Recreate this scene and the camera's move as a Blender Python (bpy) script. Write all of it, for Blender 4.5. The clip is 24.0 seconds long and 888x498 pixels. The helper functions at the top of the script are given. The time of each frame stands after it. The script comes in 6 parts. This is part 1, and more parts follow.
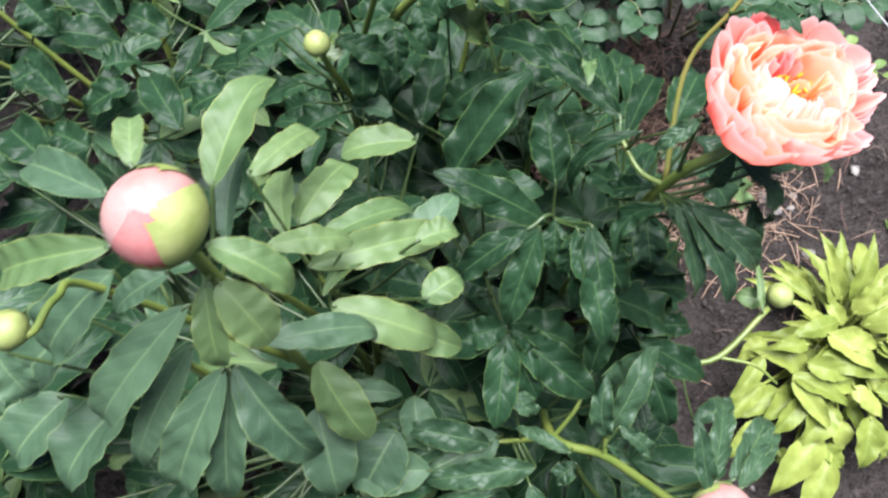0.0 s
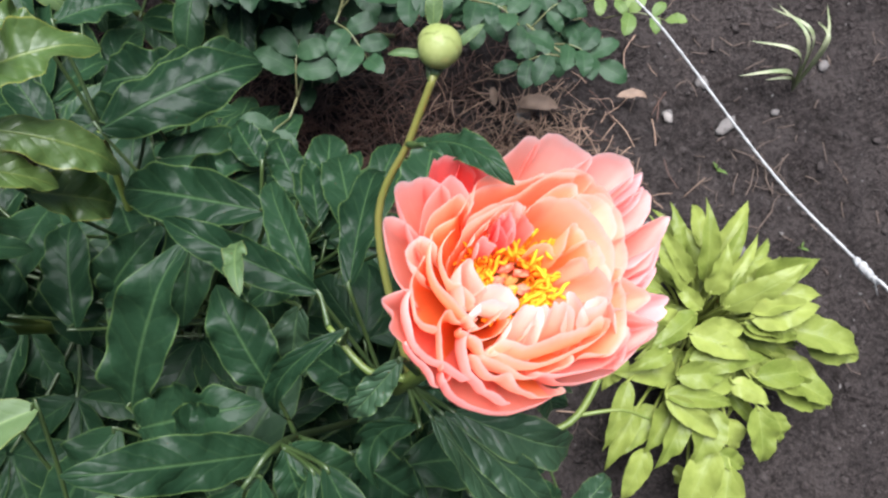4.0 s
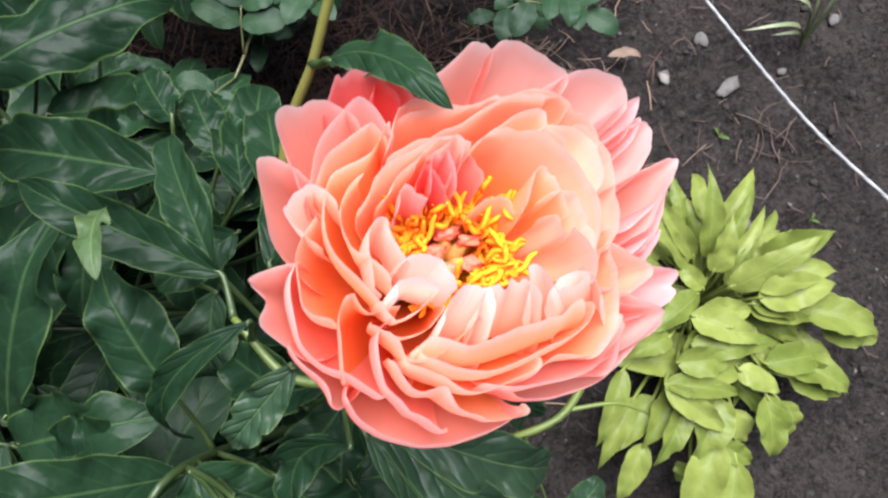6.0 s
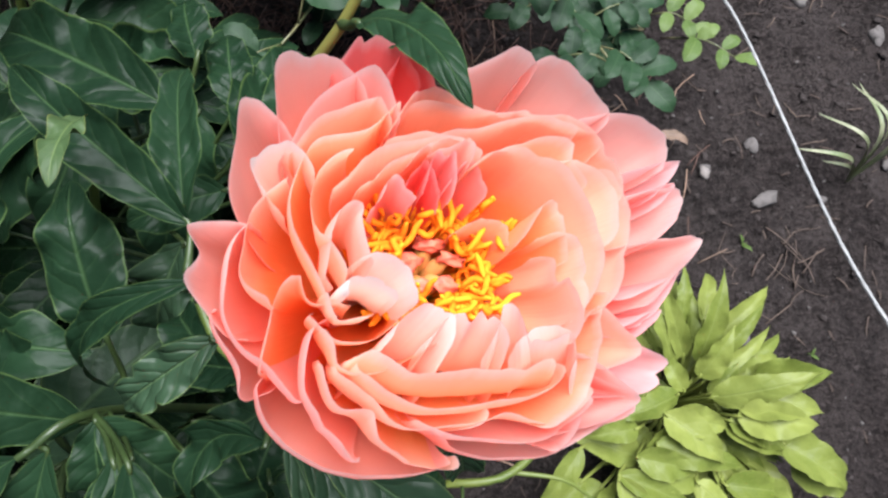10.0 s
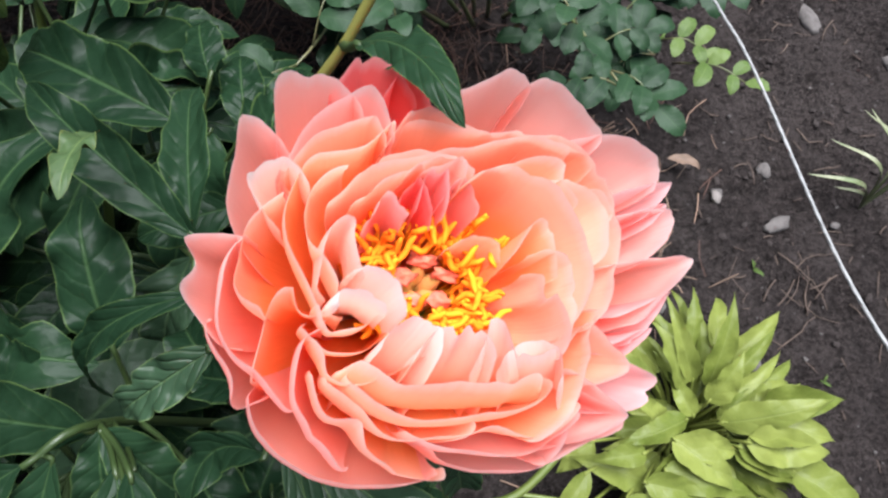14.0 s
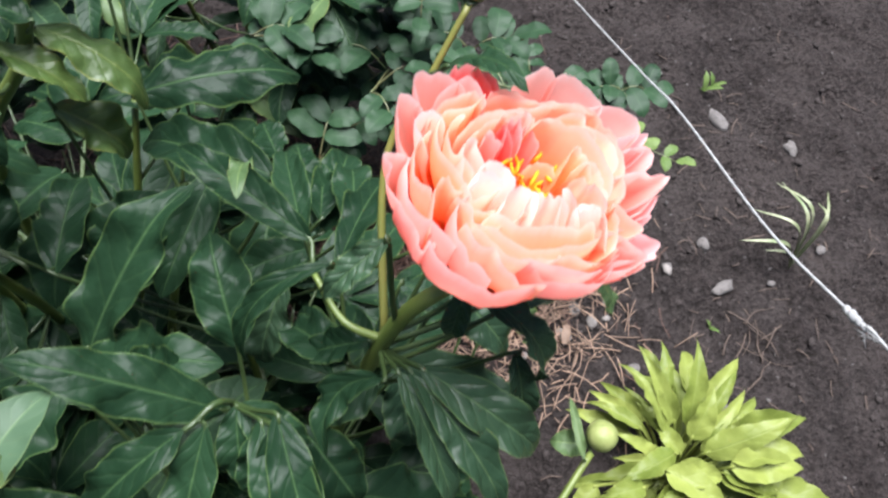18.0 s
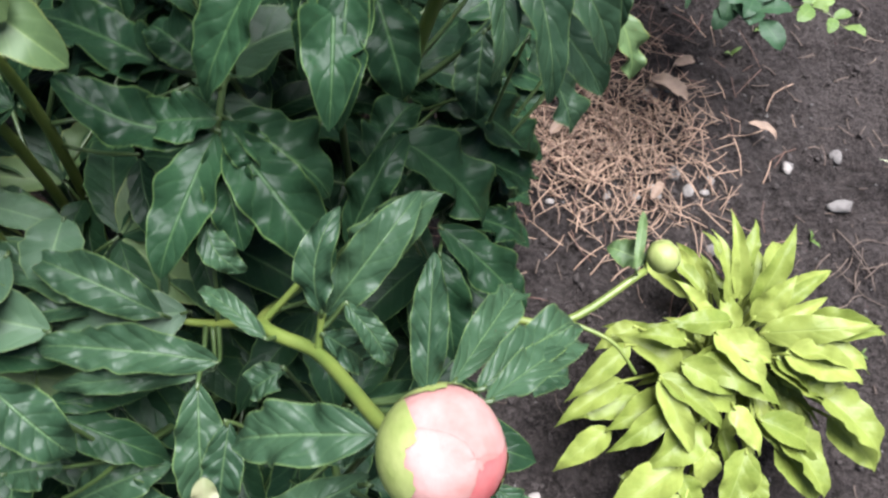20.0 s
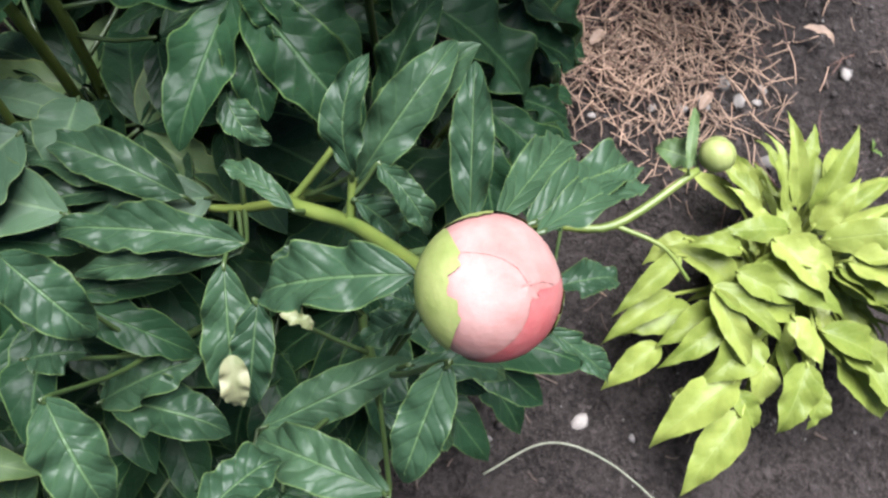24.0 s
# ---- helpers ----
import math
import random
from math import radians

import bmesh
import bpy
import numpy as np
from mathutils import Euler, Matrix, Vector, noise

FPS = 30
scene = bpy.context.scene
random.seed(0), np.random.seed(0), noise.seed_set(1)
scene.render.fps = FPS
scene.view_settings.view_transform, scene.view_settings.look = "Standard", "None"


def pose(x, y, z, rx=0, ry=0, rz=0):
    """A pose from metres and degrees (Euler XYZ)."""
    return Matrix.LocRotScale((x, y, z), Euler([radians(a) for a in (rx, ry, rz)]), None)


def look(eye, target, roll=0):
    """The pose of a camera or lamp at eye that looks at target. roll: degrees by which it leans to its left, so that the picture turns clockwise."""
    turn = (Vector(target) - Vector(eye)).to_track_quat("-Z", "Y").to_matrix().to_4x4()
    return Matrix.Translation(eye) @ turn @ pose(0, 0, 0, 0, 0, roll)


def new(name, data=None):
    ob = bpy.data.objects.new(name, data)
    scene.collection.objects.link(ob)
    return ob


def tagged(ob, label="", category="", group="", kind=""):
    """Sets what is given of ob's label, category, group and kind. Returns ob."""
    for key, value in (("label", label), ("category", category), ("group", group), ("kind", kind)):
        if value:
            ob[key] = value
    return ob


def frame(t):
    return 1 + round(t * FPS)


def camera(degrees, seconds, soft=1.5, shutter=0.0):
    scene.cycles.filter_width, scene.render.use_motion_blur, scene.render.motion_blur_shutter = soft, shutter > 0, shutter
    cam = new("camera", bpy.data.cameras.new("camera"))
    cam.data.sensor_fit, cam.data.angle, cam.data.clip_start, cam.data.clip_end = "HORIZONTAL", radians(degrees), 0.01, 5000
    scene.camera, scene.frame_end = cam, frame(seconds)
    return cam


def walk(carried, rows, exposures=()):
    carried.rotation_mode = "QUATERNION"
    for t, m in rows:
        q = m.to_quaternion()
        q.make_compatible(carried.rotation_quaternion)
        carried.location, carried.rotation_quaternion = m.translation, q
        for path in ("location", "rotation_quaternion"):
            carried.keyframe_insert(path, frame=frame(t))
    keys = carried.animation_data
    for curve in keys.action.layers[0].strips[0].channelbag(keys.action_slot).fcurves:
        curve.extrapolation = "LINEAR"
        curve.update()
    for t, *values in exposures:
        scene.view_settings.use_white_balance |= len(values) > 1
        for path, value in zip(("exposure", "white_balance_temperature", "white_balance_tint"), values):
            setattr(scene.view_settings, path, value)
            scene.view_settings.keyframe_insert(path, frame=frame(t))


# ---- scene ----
# ---- camera and its walk ----
cam = camera(60.0, 24.0, soft=2.45, shutter=0.35)
# seconds, place in metres, turn in degrees
ROWS = [
    (0, -0.2470, -0.3304, 1.4512, 17.43, 2.78, 2.84),
    (0.5, -0.2143, -0.2525, 1.4290, 15.62, 3.10, 0.93),
    (1, -0.1911, -0.1909, 1.3945, 13.29, 2.79, -0.58),
    (1.5, -0.1572, -0.1443, 1.3658, 12.51, 1.64, -4.26),
    (2, -0.1226, -0.1105, 1.3438, 12.47, 0.98, -8.55),
    (2.5, -0.0936, -0.0868, 1.3253, 12.31, 0.68, -12.73),
    (3, -0.0804, -0.0742, 1.3131, 12.47, -1.12, -15.95),
    (3.5, -0.0766, -0.0660, 1.2825, 12.49, -0.97, -16.32),
    (5.5, -0.0453, -0.0495, 1.1671, 11.37, -1.89, -17.46),
    (6, -0.0375, -0.0530, 1.1343, 11.17, -1.31, -17.43),
    (6.5, -0.0378, -0.0490, 1.1109, 11.79, -2.05, -15.17),
    (7, -0.0487, -0.0490, 1.1035, 11.17, -1.99, -13.72),
    (7.5, -0.0407, -0.0310, 1.0978, 10.26, -3.83, -9.71),
    (8, -0.0366, -0.0422, 1.0971, 11.27, -4.87, -9.21),
    (8.5, -0.0329, -0.0518, 1.0997, 12.04, -4.25, -8.77),
    (9, -0.0282, -0.0563, 1.1056, 12.16, -3.52, -4.25),
    (9.5, -0.0375, -0.0530, 1.1073, 12.36, -4.59, -1.31),
    (10, -0.0275, -0.0532, 1.1022, 12.56, -4.44, -1.09),
    (10.5, -0.0261, -0.0531, 1.1108, 13.19, -3.35, -0.79),
    (12.5, -0.0268, -0.0622, 1.1101, 13.98, -3.33, 0.15),
    (13, -0.0245, -0.0578, 1.1080, 13.77, -3.95, 0.38),
    (13.5, -0.0221, -0.0558, 1.1050, 13.94, -3.98, -0.27),
    (14, -0.0208, -0.0563, 1.1076, 14.10, -3.53, 0.00),
    (14.5, -0.0206, -0.0554, 1.1104, 14.25, -3.85, -0.05),
    (15, -0.0201, -0.0517, 1.1194, 13.61, -3.66, -0.18),
    (15.5, -0.0239, -0.0506, 1.1280, 13.17, -3.61, -0.37),
    (16, -0.0264, -0.0511, 1.1270, 13.45, -3.98, 0.57),
    (16.5, -0.0274, -0.0501, 1.1290, 12.68, -4.55, -0.08),
    (17, -0.0425, -0.0605, 1.1280, 13.14, -6.70, -1.87),
    (17.5, -0.0729, -0.1259, 1.1964, 21.93, -8.95, -10.05),
    (18, -0.0996, -0.1987, 1.2044, 26.30, -5.03, -6.80),
    (18.5, -0.0916, -0.2606, 1.2010, 24.54, -5.21, -4.76),
    (19, -0.0884, -0.3128, 1.1607, 22.32, -4.27, 3.57),
    (19.5, -0.0716, -0.3546, 1.1184, 20.45, -5.13, 9.32),
    (21.5, -0.0235, -0.4473, 0.9784, 20.40, -5.79, 20.04),
    (22, -0.0304, -0.4426, 0.9795, 19.55, -5.09, 19.59),
    (22.5, -0.0362, -0.4457, 0.9815, 19.54, -4.55, 19.17),
    (23, -0.0303, -0.4414, 0.9827, 19.77, -4.21, 18.41),
    (23.5, -0.0312, -0.4396, 0.9854, 19.77, -3.62, 17.44),
    (24, -0.0395, -0.4373, 1.0091, 17.78, -2.76, 13.03),
]
EXPOSURES = [(0.0, 2.3), (2.0, 2.2), (3.0, 2.05), (3.5, 1.92), (5.5, 1.78), (7.0, 1.55), (16.5, 1.52), (17.5, 1.7), (18.0, 1.95), (18.5, 2.05), (19.0, 2.25), (19.5, 2.3), (21.5, 2.22), (24.0, 2.22)]
walk(cam, [(t, pose(x, y, z, rx, ry, rz)) for t, x, y, z, rx, ry, rz in ROWS], EXPOSURES)

import collections
import itertools

# ---- world, sun and exposure ----
world = bpy.data.worlds.new("world")
scene.world = world
world.use_nodes = True
wn = world.node_tree.nodes
sky = wn.new("ShaderNodeTexSky")
sky.sky_type, sky.sun_disc = "NISHITA", False
sky.sun_elevation, sky.sun_rotation = radians(77), radians(17)
world.node_tree.links.new(sky.outputs[0], wn["Background"].inputs[0])
wn["Background"].inputs[1].default_value = 0.03
sun = new("sun", bpy.data.lights.new("sun", "SUN"))
sun.data.energy, sun.data.angle, sun.data.color = 4.3, radians(46), (0.95, 0.975, 1.03)
sun.matrix_world = look((0, 0, 5), (-0.3, -1.0, 0.6))


# ---- materials ----
def links(m):
    m.use_nodes = True
    return m.node_tree.nodes, m.node_tree.links


class Mat:
    """A small builder of node materials."""

    def __init__(self, name, rough=0.6, metal=0.0, spec=0.5):
        self.m = bpy.data.materials.new(name)
        self.m.use_nodes = True
        self.n, self.l = self.m.node_tree.nodes, self.m.node_tree.links
        self.b = self.n["Principled BSDF"]
        self.b.inputs["Roughness"].default_value = rough
        self.b.inputs["Metallic"].default_value = metal
        self.b.inputs["Specular IOR Level"].default_value = spec

    def put(self, value, socket):
        if hasattr(value, "is_output"):
            self.l.new(value, socket)
        else:
            socket.default_value = value

    def coord(self, which="Object"):
        return self.n.new("ShaderNodeTexCoord").outputs[which]

    def noise(self, scale, detail=4, rough=0.55, vec=None, out=0):
        t = self.n.new("ShaderNodeTexNoise")
        t.inputs["Scale"].default_value, t.inputs["Detail"].default_value, t.inputs["Roughness"].default_value = scale, detail, rough
        self.l.new(vec or self.coord(), t.inputs["Vector"])
        return t.outputs[out]

    def voronoi(self, scale, feature="F1", vec=None, out=0):
        t = self.n.new("ShaderNodeTexVoronoi")
        t.feature = feature
        t.inputs["Scale"].default_value = scale
        self.l.new(vec or self.coord(), t.inputs["Vector"])
        return t.outputs[out]

    def ramp(self, fac, stops):
        r = self.n.new("ShaderNodeValToRGB")
        e = r.color_ramp.elements
        while len(e) < len(stops):
            e.new(0.5)
        for el, (p, c) in zip(e, stops):
            el.position, el.color = p, (*c, 1) if len(c) == 3 else c
        self.l.new(fac, r.inputs[0])
        return r.outputs[0]

    def mix(self, a, b, fac, blend="MIX"):
        x = self.n.new("ShaderNodeMix")
        x.data_type, x.blend_type = "RGBA", blend
        self.put(fac, x.inputs[0])
        self.put((*a, 1) if isinstance(a, tuple) and len(a) == 3 else a, x.inputs[6])
        self.put((*b, 1) if isinstance(b, tuple) and len(b) == 3 else b, x.inputs[7])
        return x.outputs[2]

    def math(self, op, a, b=0.0, c=0.0):
        x = self.n.new("ShaderNodeMath")
        x.operation = op
        for v, s in zip((a, b, c), x.inputs):
            self.put(v, s)
        return x.outputs[0]

    def uv(self):
        s = self.n.new("ShaderNodeSeparateXYZ")
        self.l.new(self.coord("UV"), s.inputs[0])
        return s.outputs[0], s.outputs[1]

    def random(self):
        return self.n.new("ShaderNodeObjectInfo").outputs["Random"]

    def bump(self, height, strength=0.4, dist=0.002):
        b = self.n.new("ShaderNodeBump")
        b.inputs["Strength"].default_value, b.inputs["Distance"].default_value = strength, dist
        self.l.new(height, b.inputs["Height"])
        self.l.new(b.outputs[0], self.b.inputs["Normal"])
        return b.outputs[0]

    def colour(self, c):
        self.put((*c, 1) if isinstance(c, tuple) and len(c) == 3 else c, self.b.inputs["Base Color"])
        return c

    def translucent(self, c, amount, normal=None):
        """Lets part of the light through a thin sheet."""
        t, mx = self.n.new("ShaderNodeBsdfTranslucent"), self.n.new("ShaderNodeMixShader")
        self.put((*c, 1) if isinstance(c, tuple) and len(c) == 3 else c, t.inputs[0])
        if normal:
            self.l.new(normal, t.inputs["Normal"])
        mx.inputs[0].default_value = amount
        self.l.new(self.b.outputs[0], mx.inputs[1])
        self.l.new(t.outputs[0], mx.inputs[2])
        self.l.new(mx.outputs[0], self.n["Material Output"].inputs[0])


def leaf_material(name, dark, light, rim, rib, rough, veins=7.0, through_light=0.05, bump=0.36, spec=0.24):
    """A leaf: midrib, side veins and rim from the blade's own chart, blotches and a random tone per leaf."""
    k = Mat(name, rough, spec=spec)
    u, v = k.uv()
    au = k.math("ABSOLUTE", k.math("MULTIPLY_ADD", u, 2.0, -1.0))
    blotch = k.noise(34, 5)
    base = k.mix(dark, light, k.ramp(k.math("ADD", k.math("MULTIPLY", blotch, 0.75), k.math("MULTIPLY", k.random(), 0.5)), [(0.25, (0, 0, 0)), (0.95, (1, 1, 1))]))
    fine = k.noise(420, 3)
    base = k.mix(base, k.mix(base, light, 0.25), k.ramp(fine, [(0.45, (0, 0, 0)), (0.75, (1, 1, 1))]))
    wob = k.math("MULTIPLY_ADD", k.noise(60, 2), 0.10, -0.05)
    phase = k.math("ADD", k.math("SUBTRACT", v, k.math("MULTIPLY", au, 0.22)), wob)
    wave = k.math("PINGPONG", k.math("MULTIPLY", phase, veins), 0.5)
    vein = k.ramp(wave, [(0.0, (1, 1, 1)), (0.09, (0, 0, 0))])
    ribmask = k.ramp(au, [(0.02, (1, 1, 1)), (0.075, (0, 0, 0))])
    edge = k.ramp(k.math("ADD", au, k.math("MULTIPLY", k.noise(45, 2), 0.05)), [(0.97, (0, 0, 0)), (1.0, (1, 1, 1))])
    c = k.mix(base, k.mix(base, rib, 0.10), vein)
    c = k.mix(c, rib, k.math("MULTIPLY", ribmask, 0.45))
    c = k.mix(c, rim, k.math("MULTIPLY", edge, 0.5))
    k.colour(c)
    bubble = k.ramp(k.noise(48, 2, 0.4), [(0.30, (0, 0, 0)), (0.70, (1, 1, 1))])
    h = k.math("ADD", k.math("MULTIPLY", k.math("SMOOTH_MIN", wave, 0.2, 0.2), 1.2), k.math("MULTIPLY", bubble, 0.55))
    h = k.math("ADD", h, k.math("MULTIPLY", k.noise(125, 2, 0.4), 0.55))
    h = k.math("SUBTRACT", h, k.math("MULTIPLY", ribmask, 0.4))
    nrm = k.bump(h, bump, 0.0025)
    k.translucent(k.mix(c, rim, 0.35), through_light, nrm)
    return k.m


M_LEAF = leaf_material("peony_leaf", (0.0042, 0.0130, 0.0058), (0.0122, 0.0312, 0.0140), (0.085, 0.135, 0.040), (0.050, 0.095, 0.036), 0.38, spec=0.09, bump=0.6)
M_LEAF_MID = leaf_material("mid_green_peony_leaf", (0.0095, 0.0245, 0.0122), (0.027, 0.0530, 0.0268), (0.11, 0.16, 0.05), (0.085, 0.14, 0.06), 0.40, spec=0.15, bump=0.75)
M_LEAF_PALE = leaf_material("young_peony_leaf", (0.036, 0.066, 0.024), (0.072, 0.108, 0.042), (0.19, 0.20, 0.05), (0.13, 0.18, 0.06), 0.5, spec=0.2, bump=0.2)
M_LEAF_SOFT = leaf_material("soft_green_peony_leaf", (0.020, 0.042, 0.023), (0.046, 0.080, 0.044), (0.12, 0.16, 0.06), (0.10, 0.15, 0.07), 0.5, spec=0.16, bump=0.3)
M_LEAF_YELLOW = leaf_material("yellowing_peony_leaf", (0.020, 0.044, 0.010), (0.050, 0.080, 0.020), (0.22, 0.21, 0.04), (0.13, 0.16, 0.04), 0.4, spec=0.3, bump=0.5)
M_HOSTA = leaf_material("lime_leaf", (0.081, 0.111, 0.017), (0.202, 0.232, 0.056), (0.21, 0.238, 0.058), (0.175, 0.208, 0.06), 0.44, veins=5.0, through_light=0.18, bump=0.4, spec=0.2)
M_ROSE = leaf_material("rose_leaf", (0.0065, 0.0200, 0.0085), (0.0200, 0.0460, 0.0205), (0.03, 0.07, 0.025), (0.035, 0.07, 0.03), 0.5, veins=8.0, bump=0.16, spec=0.16)
M_ROSE_PALE = leaf_material("young_rose_leaf", (0.045, 0.080, 0.018), (0.095, 0.135, 0.040), (0.13, 0.17, 0.05), (0.11, 0.15, 0.05), 0.5, veins=8.0, bump=0.16, spec=0.16)


def stem_material(name, a, b, rough=0.45):
    k = Mat(name, rough)
    k.colour(k.mix(a, b, k.ramp(k.noise(18, 4), [(0.3, (0, 0, 0)), (0.7, (1, 1, 1))])))
    k.bump(k.noise(200, 3), 0.2, 0.001)
    return k.m


M_STEM = stem_material("green_stem", (0.07, 0.105, 0.02), (0.125, 0.15, 0.03))
M_STALK = stem_material("leaf_stalk", (0.020, 0.038, 0.010), (0.038, 0.060, 0.016))
M_STEM_RED = stem_material("bud_stem", (0.12, 0.14, 0.028), (0.17, 0.14, 0.035))
M_STEM_ROSE = stem_material("rose_stem", (0.06, 0.09, 0.03), (0.12, 0.10, 0.05))


def petal_material(name, base, body, tip, pale, pale_at, thin=0.42):
    k = Mat(name, 0.6, spec=0.1)
    u, v = k.uv()
    streak_vec = k.n.new("ShaderNodeCombineXYZ")
    k.l.new(k.math("MULTIPLY", u, 22.0), streak_vec.inputs[0])
    k.l.new(k.math("MULTIPLY", v, 1.2), streak_vec.inputs[1])
    k.l.new(k.math("MULTIPLY", k.random(), 9.0), streak_vec.inputs[2])
    streak = k.noise(1.0, 4, 0.6, streak_vec.outputs[0])
    blotch = k.noise(38, 4)
    along = k.math("ADD", v, k.math("MULTIPLY_ADD", blotch, 0.16, -0.08))
    along = k.math("ADD", along, k.math("MULTIPLY_ADD", k.random(), 0.14, -0.07))
    c = k.ramp(along, [(0.20, base), (0.60, body), (0.88, tip)])
    c = k.mix(c, body, k.math("MULTIPLY", streak, 0.25))
    hem = k.ramp(k.math("ADD", v, k.math("MULTIPLY_ADD", streak, 0.08, -0.04)), [(0.92, (0, 0, 0)), (1.0, (1, 1, 1))])
    c = k.mix(c, pale, k.math("MULTIPLY", hem, 0.85))
    c = k.mix(c, pale, k.math("MULTIPLY", k.math("MULTIPLY", k.random(), pale_at), k.ramp(v, [(0.55, (0, 0, 0)), (1.0, (1, 1, 1))])))
    k.colour(c)
    nrm = k.bump(k.math("ADD", k.math("MULTIPLY", streak, 0.8), k.math("MULTIPLY", k.noise(140, 3), 0.3)), 0.35, 0.0012)
    k.translucent(c, thin, nrm)
    return k.m


M_PETAL_OUT = petal_material("outer_coral_petal", (0.97, 0.14, 0.08), (0.98, 0.31, 0.23), (0.98, 0.50, 0.44), (0.98, 0.74, 0.71), 0.5, 0.5)
M_PETAL = petal_material("coral_petal", (0.98, 0.16, 0.02), (0.98, 0.31, 0.10), (0.98, 0.51, 0.33), (0.98, 0.77, 0.70), 0.6, 0.5)
M_PETAL_IN = petal_material("peach_petal", (0.98, 0.23, 0.03), (0.98, 0.42, 0.16), (0.98, 0.60, 0.41), (0.98, 0.81, 0.73), 0.6, 0.5)
M_PETAL_CREAM = petal_material("pale_peach_petal", (0.98, 0.36, 0.13), (0.98, 0.49, 0.32), (0.97, 0.58, 0.48), (0.97, 0.73, 0.68), 0.5)
M_PETAL_PINK = petal_material("pink_petal", (0.96, 0.13, 0.10), (0.97, 0.27, 0.24), (0.97, 0.46, 0.45), (0.98, 0.70, 0.70), 0.4, 0.5)
M_PETAL_DEEP = petal_material("deep_pink_petal", (0.95, 0.06, 0.03), (0.95, 0.10, 0.08), (0.95, 0.18, 0.18), (0.97, 0.46, 0.45), 0.2, 0.5)
M_PETAL_WHITE = petal_material("cream_petal", (0.95, 0.58, 0.36), (0.97, 0.74, 0.60), (0.97, 0.85, 0.78), (0.97, 0.90, 0.87), 0.5)


def plain(name, a, b, scale, rough, bump=0.3, dist=0.001, spec=0.5):
    k = Mat(name, rough, spec=spec)
    k.colour(k.mix(a, b, k.ramp(k.noise(scale, 5), [(0.3, (0, 0, 0)), (0.72, (1, 1, 1))])))
    k.bump(k.noise(scale * 5, 4), bump, dist)
    return k.m


M_FILAMENT = plain("yellow_stamen", (0.84, 0.22, 0.008), (0.92, 0.36, 0.02), 90, 0.7, spec=0.2)
M_ANTHER = plain("golden_anther", (0.82, 0.17, 0.006), (0.91, 0.30, 0.015), 300, 0.8, spec=0.2)
M_CARPEL = plain("pale_green_carpel", (0.50, 0.36, 0.08), (0.66, 0.24, 0.09), 120, 0.5)
M_STIGMA = plain("red_stigma", (0.60, 0.08, 0.05), (0.78, 0.20, 0.11), 200, 0.6)
M_SEPAL = plain("bud_green", (0.125, 0.155, 0.040), (0.215, 0.230, 0.085), 55, 0.5, spec=0.3)
M_BUD_PINK = plain("bud_pink", (0.215, 0.088, 0.077), (0.285, 0.172, 0.158), 34, 0.55, 0.5, spec=0.2)
M_BUD_ROSE = plain("bud_rose", (0.25, 0.045, 0.048), (0.29, 0.120, 0.112), 34, 0.55, 0.5, spec=0.2)
M_STONE = plain("pale_stone", (0.13, 0.112, 0.102), (0.235, 0.208, 0.190), 60, 0.75, 0.6, 0.002)
M_STONE_GREY = plain("grey_stone", (0.070, 0.062, 0.059), (0.140, 0.126, 0.119), 60, 0.85, 0.6, 0.002, spec=0.2)
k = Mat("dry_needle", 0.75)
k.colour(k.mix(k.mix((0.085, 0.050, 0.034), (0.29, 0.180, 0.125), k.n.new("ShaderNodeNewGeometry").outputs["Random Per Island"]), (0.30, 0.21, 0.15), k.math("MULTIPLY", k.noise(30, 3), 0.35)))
M_NEEDLE = k.m
# needles under the bush: its shade is put into this dark brown
M_NEEDLE_SHADED = plain("shaded_needle", (0.042, 0.019, 0.012), (0.105, 0.050, 0.034), 14, 0.7)
M_CORD = plain("white_cord", (0.19, 0.187, 0.185), (0.31, 0.305, 0.30), 160, 0.7, 0.5)
M_STRAW = plain("dull_straw", (0.050, 0.032, 0.024), (0.115, 0.080, 0.060), 30, 0.8)
M_WITHER = plain("withered_tissue", (0.09, 0.11, 0.04), (0.16, 0.15, 0.085), 50, 0.6)
M_DRY = plain("dry_leaf", (0.11, 0.068, 0.046), (0.21, 0.14, 0.10), 40, 0.7)
M_WOOD = plain("weathered_wood", (0.16, 0.11, 0.07), (0.28, 0.21, 0.15), 20, 0.8, 0.6, 0.003)
M_TUFT = plain("variegated_blade", (0.09, 0.12, 0.045), (0.22, 0.22, 0.14), 40, 0.5)

k = Mat("garden_soil", 0.95, spec=0.12)
big, mid, small, crumb = k.noise(3.2, 6, 0.6), k.noise(75, 6, 0.68), k.noise(240, 4, 0.62), k.voronoi(135, "SMOOTH_F1")
c = k.mix((0.0115, 0.0088, 0.0082), (0.044, 0.0350, 0.0330), k.ramp(mid, [(0.36, (0, 0, 0)), (0.64, (1, 1, 1))]))
c = k.mix(c, (0.085, 0.069, 0.064), k.ramp(k.math("ADD", k.math("MULTIPLY", small, 0.6), k.math("MULTIPLY", big, 0.4)), [(0.50, (0, 0, 0)), (0.66, (0.75, 0.75, 0.75))]))
c = k.mix(c, (0.060, 0.0485, 0.0455), k.ramp(k.noise(11, 5), [(0.45, (0, 0, 0)), (0.66, (0.6, 0.6, 0.6))]))
c = k.mix(c, (0.011, 0.0085, 0.0075), k.ramp(crumb, [(0.42, (0, 0, 0)), (0.75, (0.7, 0.7, 0.7))]))
k.colour(c)
